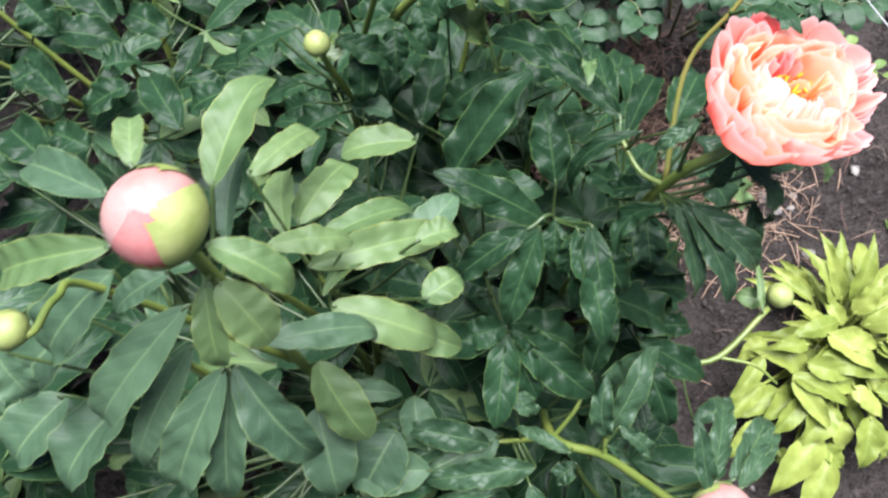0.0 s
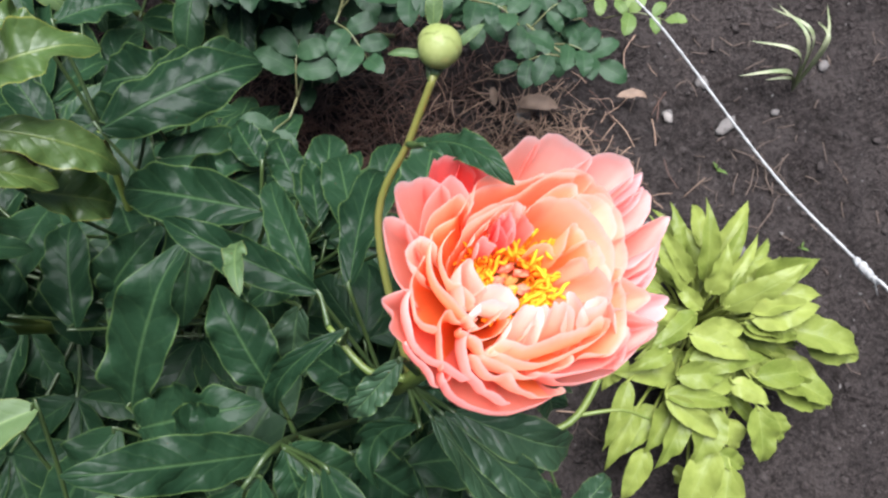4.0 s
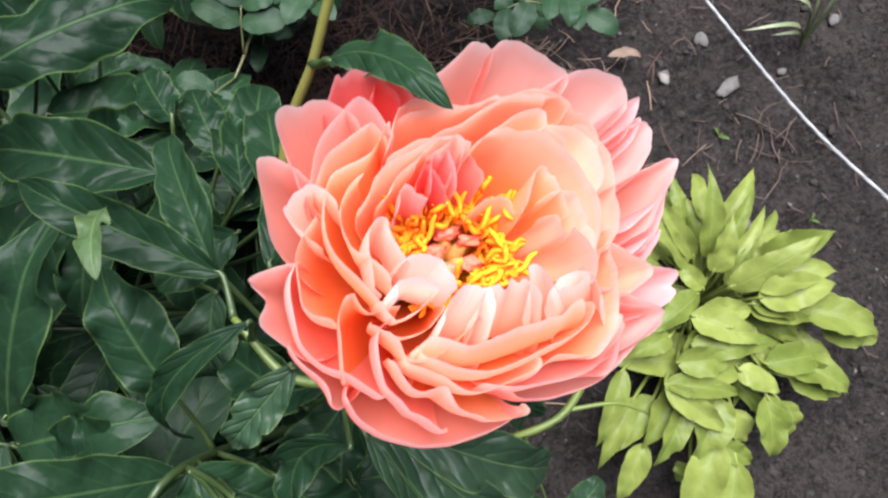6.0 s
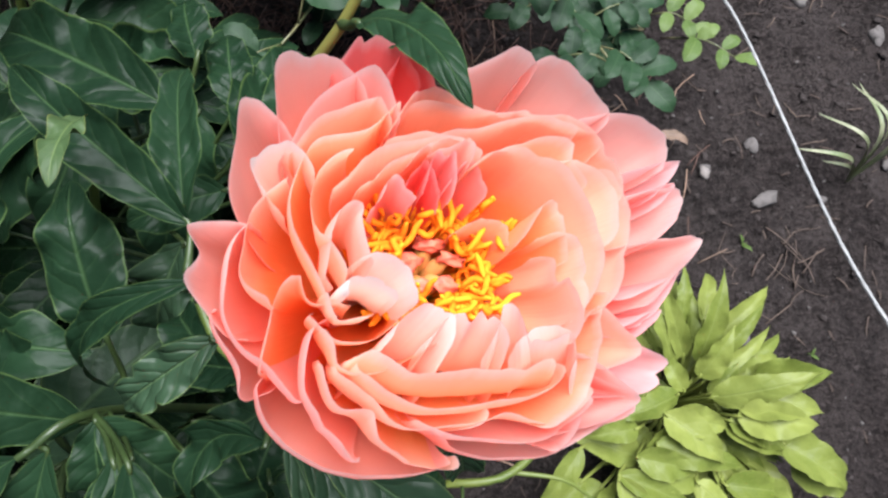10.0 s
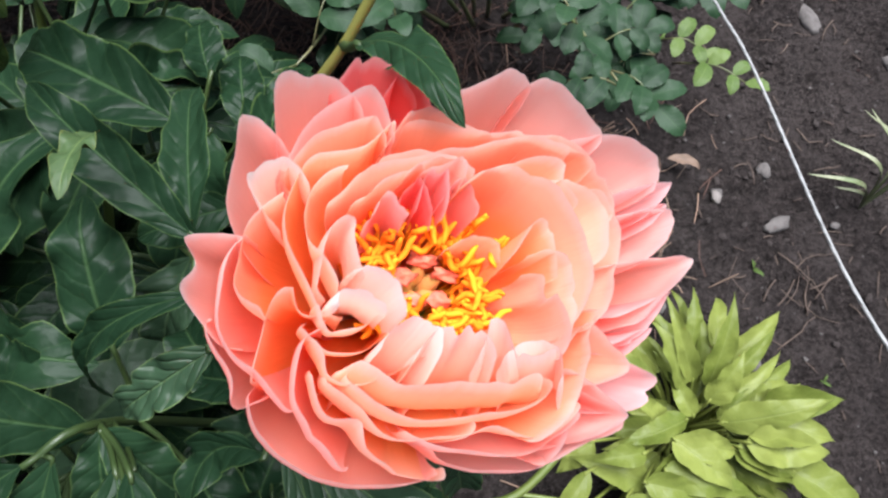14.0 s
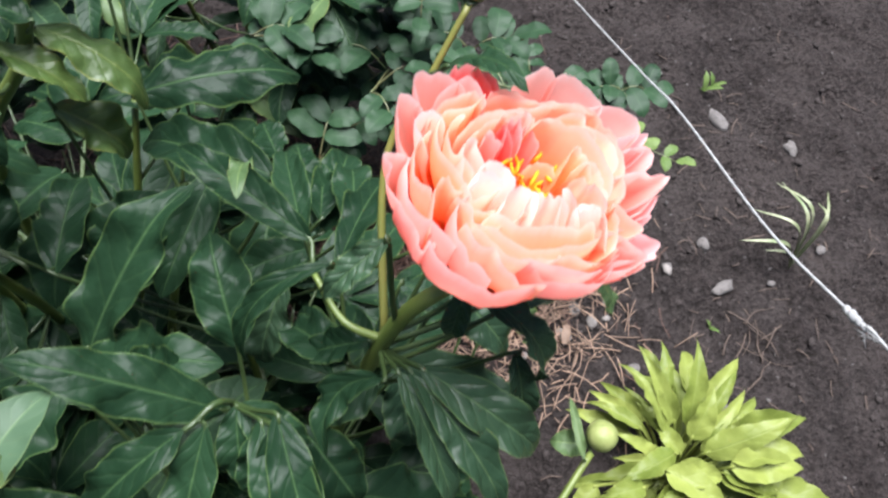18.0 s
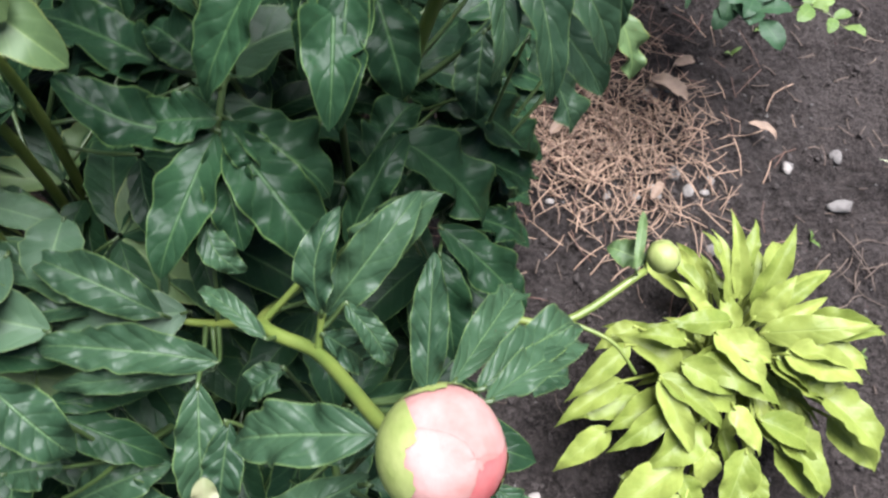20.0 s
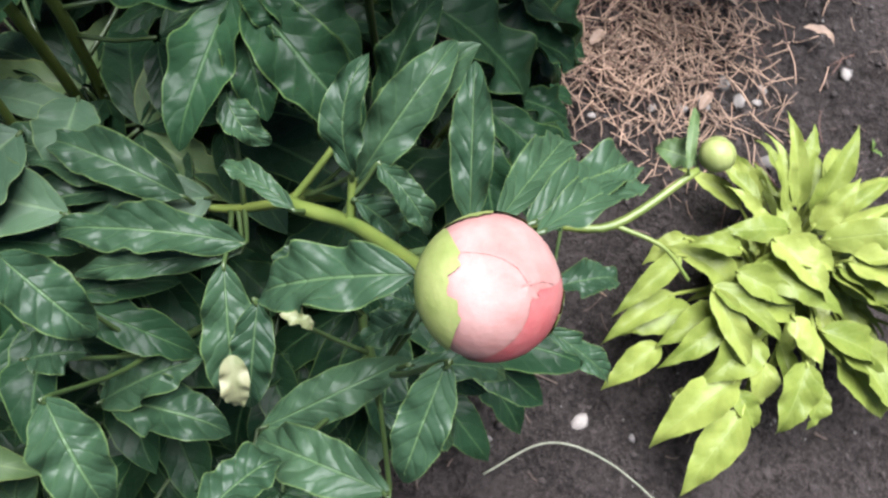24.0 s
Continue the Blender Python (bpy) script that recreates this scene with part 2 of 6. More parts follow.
lumps = k.math("SUBTRACT", k.math("ADD", k.math("MULTIPLY", mid, 1.0), k.math("MULTIPLY", small, 0.7)), k.math("MULTIPLY", crumb, 0.6))
k.bump(lumps, 1.0, 0.016)
M_SOIL = k.m
k = Mat("soil_clod", 0.95, spec=0.2)
k.colour(k.mix((0.016, 0.0125, 0.0115), (0.050, 0.0405, 0.0380), k.noise(120, 5)))
k.bump(k.noise(300, 4), 0.8, 0.003)
M_CLOD = k.m


# ---- mesh helpers ----
def mesh_from(name, verts, faces, uvs=None, smooth=True):
    me = bpy.data.meshes.new(name)
    me.from_pydata([tuple(v) for v in verts], [], [tuple(f) for f in faces])
    if uvs is not None:
        layer = me.uv_layers.new(name="chart")
        idx = np.zeros(len(me.loops), dtype=np.int32)
        me.loops.foreach_get("vertex_index", idx)
        layer.data.foreach_set("uv", np.asarray(uvs, dtype=np.float32)[idx].ravel())
    me.polygons.foreach_set("use_smooth", np.full(len(me.polygons), smooth))
    me.update()
    return me


def part(name, me, material, parent, label=""):
    ob = new(name, me)
    if isinstance(material, (list, tuple)):
        for m in material:
            me.materials.append(m)
    elif not me.materials:
        me.materials.append(material)
    ob.parent = parent
    return tagged(ob, label)


def thing(name, x, y, z, label, category, group=""):
    ob = new(name)
    ob.empty_display_size = 0.05
    ob.location = (x, y, z)
    bpy.context.view_layer.update()
    return tagged(ob, label, category, group)


def grid_faces(rows, cols):
    return [(i * cols + j, i * cols + j + 1, (i + 1) * cols + j + 1, (i + 1) * cols + j) for i in range(rows - 1) for j in range(cols - 1)]


def unit(v):
    return v / (np.linalg.norm(v) + 1e-12)


def blade(base, tip, width, bend=0.1, fold=0.34, lobe=0.0, wave=0.13, curve=0.0, roll=0.0, full=0.66, sharp=0.72, ns=36, nu=14, seed=0):
    """A leaf blade from base to tip: pointed ellipse, folded along its midrib, arched by bend, with waved edges and an optional side lobe."""
    rng = np.random.default_rng(seed)
    base, tip = np.array(base, float), np.array(tip, float)
    d = tip - base
    length = np.linalg.norm(d)
    d = d / length
    side = unit(np.cross(d, (0.0, 0.0, 1.0)))
    nrm = np.cross(side, d)
    a = radians(roll + rng.uniform(-14, 14))
    side, nrm = side * np.cos(a) + nrm * np.sin(a), nrm * np.cos(a) - side * np.sin(a)
    s = np.linspace(0, 1, ns + 1)[:, None]
    u = np.linspace(-1, 1, nu + 1)[None, :]
    prof = (s + 0.004) ** full * (1.0 - s) ** sharp
    prof = prof / prof.max()
    if lobe:
        sgn = 1 if rng.random() < 0.5 else -1
        at = rng.uniform(0.55, 0.68)
        notch = np.exp(-((s - at - 0.02) / 0.035) ** 2) * lobe * 0.75 + np.clip((s - at) / 0.4, 0, 1) * lobe * 0.25 * (s > at)
        prof = prof * (1 - notch * ((u * sgn) > 0.1) * np.clip(np.abs(u), 0, 1))
        at2 = rng.uniform(0.45, 0.75)
        prof = prof * (1 - 0.45 * lobe * np.exp(-((s - at2) / 0.04) ** 2) * ((u * sgn) < -0.1))
    w = width / 2 * prof * (1 + 0.03 * np.sin(s * 31 + rng.uniform(0, 6)) * np.abs(u))
    ph = rng.uniform(0, 6.28, 4)
    arch = bend * length * 4 * s * (1 - s)
    bow = curve * length * 4 * s * (1 - s)
    lift = (fold if rng.random() < 0.85 else -0.5 * fold) * np.abs(u) ** 1.3 * w
    lift = lift + wave * width * np.abs(u) ** 1.6 * (np.sin(s * 13 + ph[0] + 2.2 * np.sign(u)) + 0.6 * np.sin(s * 23 + ph[1] - np.sign(u))) * np.sin(np.pi * s) ** 0.5
    for k2 in range(4):
        a2, per = rng.uniform(0, 6.283), width * rng.uniform(0.28, 0.7)
        lift = lift + (0.012 + 0.055 * wave) * width * np.sin((np.cos(a2) * s * length + np.sin(a2) * np.abs(u) * w) * 6.283 / per + rng.uniform(0, 6.283)) * np.abs(u) ** 0.5 * np.sin(np.pi * s)
    veins = 5.5 + 2 * rng.random()
    pillow = np.abs(np.sin(np.pi * veins * (s - 0.20 * np.abs(u)) + ph[2])) ** 0.7 - 0.6
    lift = lift + (0.010 + 0.13 * wave) * w * pillow * np.clip(np.abs(u) / 0.25, 0, 1) * (1 - 0.5 * np.abs(u))
    lift = lift - 0.10 * length * np.clip((s - 0.75) / 0.25, 0, 1) ** 2 * (0.4 + rng.random())
    p = base + d * (s * length)[..., None] + nrm * (arch + lift)[..., None] + side * (bow + u * w)[..., None]
    uv = np.stack(np.broadcast_arrays(u * 0.5 + 0.5, s), -1)
    return p.reshape(-1, 3), grid_faces(ns + 1, nu + 1), uv.reshape(-1, 2)


def smooth_path(points, n):
    """Points on a smooth line through the given ones."""
    p = np.array(points, float)
    if len(p) == 2:
        return p[0] + (p[1] - p[0]) * np.linspace(0, 1, n)[:, None]
    q = np.vstack([2 * p[0] - p[1], p, 2 * p[-1] - p[-2]])
    out = []
    for t in np.linspace(0, len(p) - 1 - 1e-9, n):
        i, f = int(t), t - int(t)
        a, b, c, d = q[i:i + 4]
        out.append(0.5 * (2 * b + (c - a) * f + (2 * a - 5 * b + 4 * c - d) * f * f + (3 * b - a - 3 * c + d) * f ** 3))
    return np.array(out)


def tube(points, radii, sides=8, n=0):
    """A round rod along a smooth line, its radius going through the given values."""
    c = smooth_path(points, n or max(6, 5 * len(points)))
    r = np.interp(np.linspace(0, 1, len(c)), np.linspace(0, 1, len(radii)), radii)
    t = np.gradient(c, axis=0)
    ref = np.array((0.31, 0.23, 0.92)) if abs(unit(t[0])[2]) < 0.8 else np.array((0.92, 0.2, 0.31))
    rows = []
    for ci, ti, ri in zip(c, t, r):
        a = unit(np.cross(ti, ref))
        b = unit(np.cross(ti, a))
        ang = np.arange(sides) * 2 * np.pi / sides
        rows.append(ci + ri * (np.cos(ang)[:, None] * a + np.sin(ang)[:, None] * b))
    v = np.vstack(rows + [c[:1], c[-1:]])
    f = [(i * sides + j, i * sides + (j + 1) % sides, (i + 1) * sides + (j + 1) % sides, (i + 1) * sides + j) for i in range(len(c) - 1) for j in range(sides)]
    m = len(c) * sides
    f += [(m, (j + 1) % sides, j) for j in range(sides)] + [(m + 1, m - sides + j, m - sides + (j + 1) % sides) for j in range(sides)]
    return v, f


def lump(radius, seed, stretch=(1, 1, 1), rough=0.25, rings=6, sides=9):
    """An uneven stone or clod."""
    v, f = [], []
    for i in range(rings + 1):
        th = np.pi * i / rings
        for j in range(sides):
            ph = 2 * np.pi * j / sides
            q = Vector((np.sin(th) * np.cos(ph), np.sin(th) * np.sin(ph), np.cos(th)))
            k2 = 1 + rough * noise.noise(q * 1.7 + Vector((seed * 3.1, seed, 0))) + 0.4 * rough * noise.noise(q * 4 + Vector((seed, 0, 7)))
            v.append((q.x * k2 * radius * stretch[0], q.y * k2 * radius * stretch[1], q.z * k2 * radius * stretch[2]))
    for i in range(rings):
        for j in range(sides):
            f.append((i * sides + j, (i + 1) * sides + j, (i + 1) * sides + (j + 1) % sides, i * sides + (j + 1) % sides))
    return v, f


def joined(pieces):
    """Several (verts, faces[, uvs]) as one."""
    vs, fs, us, o = [], [], [], 0
    for pc in pieces:
        v = np.asarray(pc[0], float)
        vs.append(v)
        fs += [tuple(i + o for i in f) for f in pc[1]]
        if len(pc) > 2:
            us.append(pc[2])
        o += len(v)
    return (np.vstack(vs), fs, np.vstack(us)) if us else (np.vstack(vs), fs)


# ---- the ground ----
def soil_height(x, y):
    p = Vector((x, y, 0.0))
    near = max(0.0, 1 - max(0.0, math.hypot(x, y) - 1.6) / 2.0)
    h = 0.016 * noise.noise(p * 3.1) + near * (0.013 * noise.noise(p * 9 + Vector((3, 1, 0))) + 0.014 * noise.noise(p * 27) + 0.009 * noise.noise(p * 70))
    return h - 0.008


def ground():
    inner = np.arange(-1.5, 1.5001, 0.0115)
    outer = 1.5 + 0.03 * (1.24 ** np.arange(1, 42) - 1) / 0.24
    ax = np.concatenate([-outer[::-1], inner, outer])
    n = len(ax)
    v = [(x, y, soil_height(x, y)) for x in ax for y in ax]
    me = mesh_from("ground", v, grid_faces(n, n))
    me.materials.append(M_SOIL)
    me.flip_normals()
    return tagged(new("ground", me), "dark grey-brown loose garden soil with small clods", "soil", kind="structure")


ground()


# ---- peony plants ----
stem_points = collections.defaultdict(list)
leaf_seed = itertools.count(1)


def stem(plant, points, radii, material=None, name="stem", n=0):
    o = np.array(plant.location)
    v, f = tube(points, radii, n=n)
    stem_points[plant.name] += [tuple(q) for q in smooth_path(points, 8 * len(points))]
    return part(name, mesh_from(name, v - o, f), material or M_STEM, plant)


def leaf(plant, base, tip, width, col=0, stalk=1, **shape):
    """A leaf of a peony with its stalk, which runs to the nearest lower place on a stem."""
    o = np.array(plant.location)
    seed = next(leaf_seed)
    v, f, uv = blade(base, tip, width, seed=seed, **shape)
    ob = part("leaf", mesh_from("leaf", v - o, f, uv), (M_LEAF, M_LEAF_PALE, M_WITHER, M_LEAF_MID, M_LEAF_YELLOW, M_LEAF_SOFT)[col], plant, ("", "young yellow-green leaf", "withered cream leaf tip", "mid-green leaf", "yellowing green leaf with pale rim", "soft mid-green leaf")[col])
    pts = np.array(stem_points[plant.name])
    b = np.array(base)
    flat = np.linalg.norm((pts - b)[:, :2], axis=1)
    cost = flat * 1.5 + 0.4 * np.abs(b[2] - pts[:, 2]) + 3 * np.clip(pts[:, 2] - b[2] + 0.8 * flat + 0.005, 0, None)
    q = pts[np.argmin(cost)]
    gap = np.linalg.norm(q - b)
    if gap > 0.004 and stalk:
        mid = (q + b) / 2 + np.array((0, 0, -0.10 * gap))
        tv, tf = tube([q, mid, b, b + (np.array(tip) - b) * 0.06], [0.0024, 0.0018, 0.0016, 0.001], sides=6, n=9)
        part("leaf_stalk", mesh_from("leaf_stalk", tv - o, tf), M_STALK, plant)
    return ob


def filler(plant, count, centre, spread, low, high, seed, size=(0.09, 0.14), pale=0.0):
    """Lower leaves inside the bush: stalks from a stem, each with a fan of three to five leaflets."""
    rng = np.random.default_rng(seed)
    o = np.array(plant.location)
    pts = np.array(stem_points[plant.name])
    for _ in range(count):
        a, r = rng.uniform(0, 6.283), rng.uniform(0.02, 1) ** 0.5
        b = np.array((centre[0] + spread[0] * r * np.cos(a), centre[1] + spread[1] * r * np.sin(a), rng.uniform(low, high)))
        q = pts[np.argmin(np.linalg.norm(pts - b, axis=1) + 3 * np.clip(pts[:, 2] - b[2] + 0.02, 0, None))]
        gap = np.linalg.norm(q - b)
        tv, tf = tube([q, (q + b) / 2 - (0, 0, 0.08 * gap), b], [0.0024, 0.0016], sides=5, n=7)
        part("leaf_stalk", mesh_from("leaf_stalk", tv - o, tf), M_STALK, plant)
        h0 = np.arctan2(b[1] - q[1], b[0] - q[0])
        k2 = int(rng.integers(3, 6))
        for j in range(k2):
            h = h0 + (j - (k2 - 1) / 2) * 0.75 + rng.normal(0, 0.2)
            ln = rng.uniform(*size) * (1.1 if j == k2 // 2 else 0.9)
            tone = rng.random()
            out = unit(np.array((np.cos(h), np.sin(h), rng.uniform(-0.45, 0.15))))
            v, f, uv = blade(b + out * 0.004, b + out * ln, ln * rng.uniform(0.30, 0.42), bend=rng.uniform(0.03, 0.14), wave=rng.uniform(0.04, 0.12), lobe=rng.choice([0, 0, 0.5]), ns=11, nu=6, seed=next(leaf_seed))
            part("leaf", mesh_from("leaf", v - o, f, uv), (M_LEAF_PALE if tone < pale else M_LEAF_MID if tone < 3 * pale else M_LEAF), plant)


def bud(plant, centre, radius, axis, shows=0.0, name="bud", seed=0, clasp=None, furl=None):
    """A peony bud: a round body, green sepals clasping it, and, where it opens, a pink front with overlapping petals."""
    rng = np.random.default_rng(seed)
    o = np.array(plant.location)
    c = np.array(centre, float)
    z = unit(np.array(axis, float))
    x = unit(np.cross(z, (0.2, 0.9, 0.1)))
    y = np.cross(z, x)

    def shell(a0, a1, t0, t1, grow, lip=0.0, na=12, nt=12, ragged=0.0):
        vs, uvs = [], []
        for i in range(nt + 1):
            for j in range(na + 1):
                s, w = i / nt, j / na * 2 - 1
                th = t0 + (t1 + ragged * (math.sin(5 * w + seed) + 0.6 * math.sin(13 * w)) - t0) * s
                half = (a1 - a0) / 2 * (math.sin(math.pi * min(1, 0.25 + 0.62 * s)) ** 0.7 if t1 < 3 else 1)
                ph = (a0 + a1) / 2 + half * w
                rr = radius * (grow + lip * s * s + 0.010 * math.sin(3 * ph + 2.5 * th + seed))
                zz = 0.94 * math.cos(th) * (1.0 if th > 1.57 else 0.96)
                q = x * math.sin(th) * math.cos(ph) + y * math.sin(th) * math.sin(ph) + z * zz
                vs.append(c + rr * q)
                uvs.append((j / na, s))
        return np.array(vs), grid_faces(nt + 1, na + 1), np.array(uvs)

    v, f, uv = shell(0, 2 * math.pi, 0.0, math.pi, 0.985, na=24, nt=16)
    body = part(name, mesh_from(name, v - o, f, uv), M_BUD_PINK if shows else M_SEPAL, plant, "plump round bud showing pink petals" if shows else "closed round green bud")
    if shows:
        for k2, (a, wd, top, rosy) in enumerate(furl):
            v, f, uv = shell(a, a + wd, math.pi * 0.78, top, 0.988 + 0.0075 * k2, 0.0, ragged=0.03)
            part("petal", mesh_from("petal", v - o, f, uv), M_BUD_ROSE if rosy else M_BUD_PINK, body, "pink outer petal of the bud")
    clasp = clasp or ((2.6, 1.9, 0.18), (4.4, 1.7, 0.25), (0.4, 1.6, 0.3))
    for k2, (a, wd, top) in enumerate(clasp):
        v, f, uv = shell(a, a + wd, math.pi * 0.99, top, (1.012 if shows else 1.010) + 0.006 * k2, 0.008, ragged=0.07 if shows else 0.0)
        part("sepal", mesh_from("sepal", v - o, f, uv), M_SEPAL, body, "yellow-green sepal clasping the bud")
    return body


plant_a = thing("peony_plant", -0.14, -0.02, 0.0, "tall peony with dark glossy leaves, open coral bloom and buds", "plant", "peonies in the bed")
plant_b = thing("peony_plant", -0.46, -0.20, 0.0, "peony with paler leaves and fat pink opening bud", "plant", "peonies in the bed")
plant_c = thing("peony_plant", -0.42, 0.16, 0.0, "peony with small round green bud, yellowing leaves", "plant", "peonies in the bed")
plant_d = thing("peony_plant", -0.85, 0.25, 0.0, "low leafy peony standing behind bare soil", "plant", "peonies in the bed")

stem(plant_a, [(-0.140, -0.020, -0.030), (-0.125, -0.030, 0.400), (-0.077, -0.032, 0.730), (-0.036, -0.025, 0.805), (-0.019, -0.006, 0.830)], [0.0075, 0.006, 0.0055, 0.0055, 0.006])
stem(plant_a, [(-0.077, -0.032, 0.730), (-0.070, 0.057, 0.800), (-0.040, 0.087, 0.852), (-0.021, 0.106, 0.882)], [0.0030, 0.0024, 0.0021, 0.0020], M_STEM_RED, name="bud_stem")
stem(plant_a, [(-0.077, -0.032, 0.730), (-0.102, -0.019, 0.735), (-0.120, 0.017, 0.735)], [0.003, 0.0026, 0.002])
stem(plant_a, [(-0.150, -0.030, -0.030), (-0.170, -0.040, 0.400), (-0.182, -0.046, 0.662), (-0.210, -0.069, 0.690)], [0.005, 0.004, 0.0026, 0.002], M_STALK)
stem(plant_a, [(-0.160, -0.050, -0.030), (-0.200, -0.110, 0.320), (-0.251, -0.073, 0.500), (-0.227, -0.153, 0.572)], [0.005, 0.004, 0.0032, 0.0025], M_STALK)
stem(plant_a, [(-0.150, -0.070, -0.030), (-0.170, -0.180, 0.300), (-0.165, -0.265, 0.500), (-0.112, -0.287, 0.552), (-0.058, -0.335, 0.655), (-0.042, -0.340, 0.668)], [0.007, 0.006, 0.0055, 0.005, 0.0045, 0.0045])
stem(plant_a, [(-0.165, -0.265, 0.500), (-0.226, -0.271, 0.465), (-0.285, -0.273, 0.475)], [0.004, 0.003, 0.002])
stem(plant_a, [(-0.112, -0.287, 0.552), (-0.115, -0.266, 0.575)], [0.003, 0.0025])
stem(plant_a, [(-0.165, -0.265, 0.500), (-0.143, -0.236, 0.530), (-0.135, -0.216, 0.540)], [0.003, 0.0025, 0.002])
stem(plant_a, [(-0.120, -0.020, -0.030), (-0.100, -0.060, 0.200), (-0.050, -0.080, 0.400)], [0.006, 0.005, 0.003])
stem(plant_a, [(-0.090, -0.060, -0.030), (-0.004, -0.127, 0.170), (0.044, -0.124, 0.210), (0.115, -0.112, 0.225), (0.192, -0.034, 0.245)], [0.006, 0.0055, 0.005, 0.005, 0.0045])
stem(plant_a, [(0.115, -0.112, 0.225), (0.173, -0.122, 0.220), (0.212, -0.146, 0.200)], [0.003, 0.0025, 0.002])
stem(plant_a, [(-0.180, -0.120, -0.030), (-0.220, -0.280, 0.250), (-0.250, -0.380, 0.420)], [0.006, 0.005, 0.003], M_STALK)
stem(plant_a, [(-0.150, -0.120, -0.030), (-0.120, -0.280, 0.280), (-0.080, -0.360, 0.450)], [0.006, 0.005, 0.003], M_STALK)
stem(plant_a, [(-0.180, -0.100, -0.030), (-0.280, -0.200, 0.250), (-0.300, -0.260, 0.400)], [0.006, 0.005, 0.003], M_STALK)
stem(plant_a, [(-0.160, 0.000, -0.030), (-0.200, 0.060, 0.300), (-0.200, 0.100, 0.580)], [0.006, 0.005, 0.003])
stem(plant_b, [(-0.460, -0.200, -0.030), (-0.450, -0.210, 0.500), (-0.440, -0.200, 0.880), (-0.437, -0.193, 1.020)], [0.0075, 0.006, 0.005, 0.005])
stem(plant_b, [(-0.450, -0.180, -0.030), (-0.420, -0.160, 0.450), (-0.442, -0.171, 0.860)], [0.006, 0.005, 0.003])
stem(plant_b, [(-0.450, -0.180, -0.030), (-0.400, -0.140, 0.450), (-0.409, -0.147, 0.760)], [0.006, 0.005, 0.003])
stem(plant_b, [(-0.460, -0.220, -0.030), (-0.450, -0.280, 0.350), (-0.486, -0.245, 0.850)], [0.006, 0.005, 0.003])
stem(plant_b, [(-0.460, -0.220, -0.030), (-0.400, -0.260, 0.300), (-0.391, -0.233, 0.550)], [0.006, 0.005, 0.003])
stem(plant_b, [(-0.450, -0.210, 0.660), (-0.551, -0.194, 0.880), (-0.556, -0.214, 0.930), (-0.555, -0.242, 0.950), (-0.565, -0.246, 0.955)], [0.004, 0.0035, 0.003, 0.003, 0.003], name="bud_stem")
stem(plant_c, [(-0.420, 0.160, -0.030), (-0.400, 0.130, 0.450), (-0.425, 0.100, 0.700), (-0.428, 0.090, 0.772)], [0.006, 0.005, 0.004, 0.0035])
stem(plant_c, [(-0.410, 0.170, -0.030), (-0.404, 0.204, 0.550), (-0.310, 0.194, 0.760), (-0.295, 0.206, 0.820), (-0.252, 0.205, 0.920), (-0.197, 0.166, 1.000)], [0.007, 0.006, 0.0055, 0.005, 0.004, 0.003])
stem(plant_c, [(-0.400, 0.170, -0.030), (-0.320, 0.180, 0.400), (-0.276, 0.254, 0.620)], [0.006, 0.005, 0.003])
stem(plant_c, [(-0.400, 0.150, -0.030), (-0.300, 0.120, 0.350), (-0.245, 0.198, 0.560)], [0.006, 0.005, 0.003])
stem(plant_c, [(-0.430, 0.170, -0.030), (-0.440, 0.150, 0.500), (-0.354, 0.150, 0.850)], [0.006, 0.005, 0.003])
stem(plant_d, [(-0.850, 0.250, -0.030), (-0.900, 0.225, 0.350), (-0.950, 0.200, 0.580)], [0.006, 0.005, 0.003])
stem(plant_d, [(-0.830, 0.250, -0.030), (-0.825, 0.275, 0.350), (-0.800, 0.300, 0.580)], [0.006, 0.005, 0.003])
stem(plant_d, [(-0.810, 0.250, -0.030), (-0.950, 0.300, 0.350), (-1.050, 0.350, 0.580)], [0.006, 0.005, 0.003])
stem(plant_d, [(-0.790, 0.250, -0.030), (-0.850, 0.175, 0.350), (-0.850, 0.100, 0.580)], [0.006, 0.005, 0.003])
stem(plant_d, [(-0.770, 0.250, -0.030), (-0.800, 0.350, 0.350), (-0.750, 0.450, 0.580)], [0.006, 0.005, 0.003])

leaf(plant_a, (-0.178, -0.050, 0.672), (-0.132, -0.089, 0.650), 0.032, bend=.1)
leaf(plant_a, (-0.179, -0.050, 0.672), (-0.178, -0.097, 0.640), 0.029, bend=.12)
leaf(plant_a, (-0.072, -0.022, 0.670), (0.037, -0.068, 0.610), 0.042, bend=.1, col=3, wave=0.2)
leaf(plant_a, (-0.035, 0.039, 0.690), (0.030, 0.004, 0.650), 0.037, bend=.15, col=3, wave=0.2)
leaf(plant_a, (0.048, 0.121, 0.550), (0.114, 0.106, 0.530), 0.040, col=3, wave=0.2)
leaf(plant_a, (-0.012, 0.051, 0.610), (0.038, 0.001, 0.570), 0.043, col=3, wave=.2)
leaf(plant_a, (0.042, 0.064, 0.550), (0.079, 0.031, 0.500), 0.029, col=1, wave=0.2)
leaf(plant_a, (-0.072, -0.024, 0.670), (-0.127, -0.054, 0.630), 0.030, bend=.15, curve=-.15, col=3, wave=0.2)
leaf(plant_a, (-0.055, 0.049, 0.630), (-0.014, 0.036, 0.610), 0.034, col=3, wave=0.2)
leaf(plant_a, (-0.025, -0.001, 0.560), (0.034, -0.049, 0.520), 0.040, col=3, wave=0.2)
leaf(plant_a, (-0.060, -0.004, 0.560), (-0.048, -0.062, 0.520), 0.040, col=3, wave=0.2)
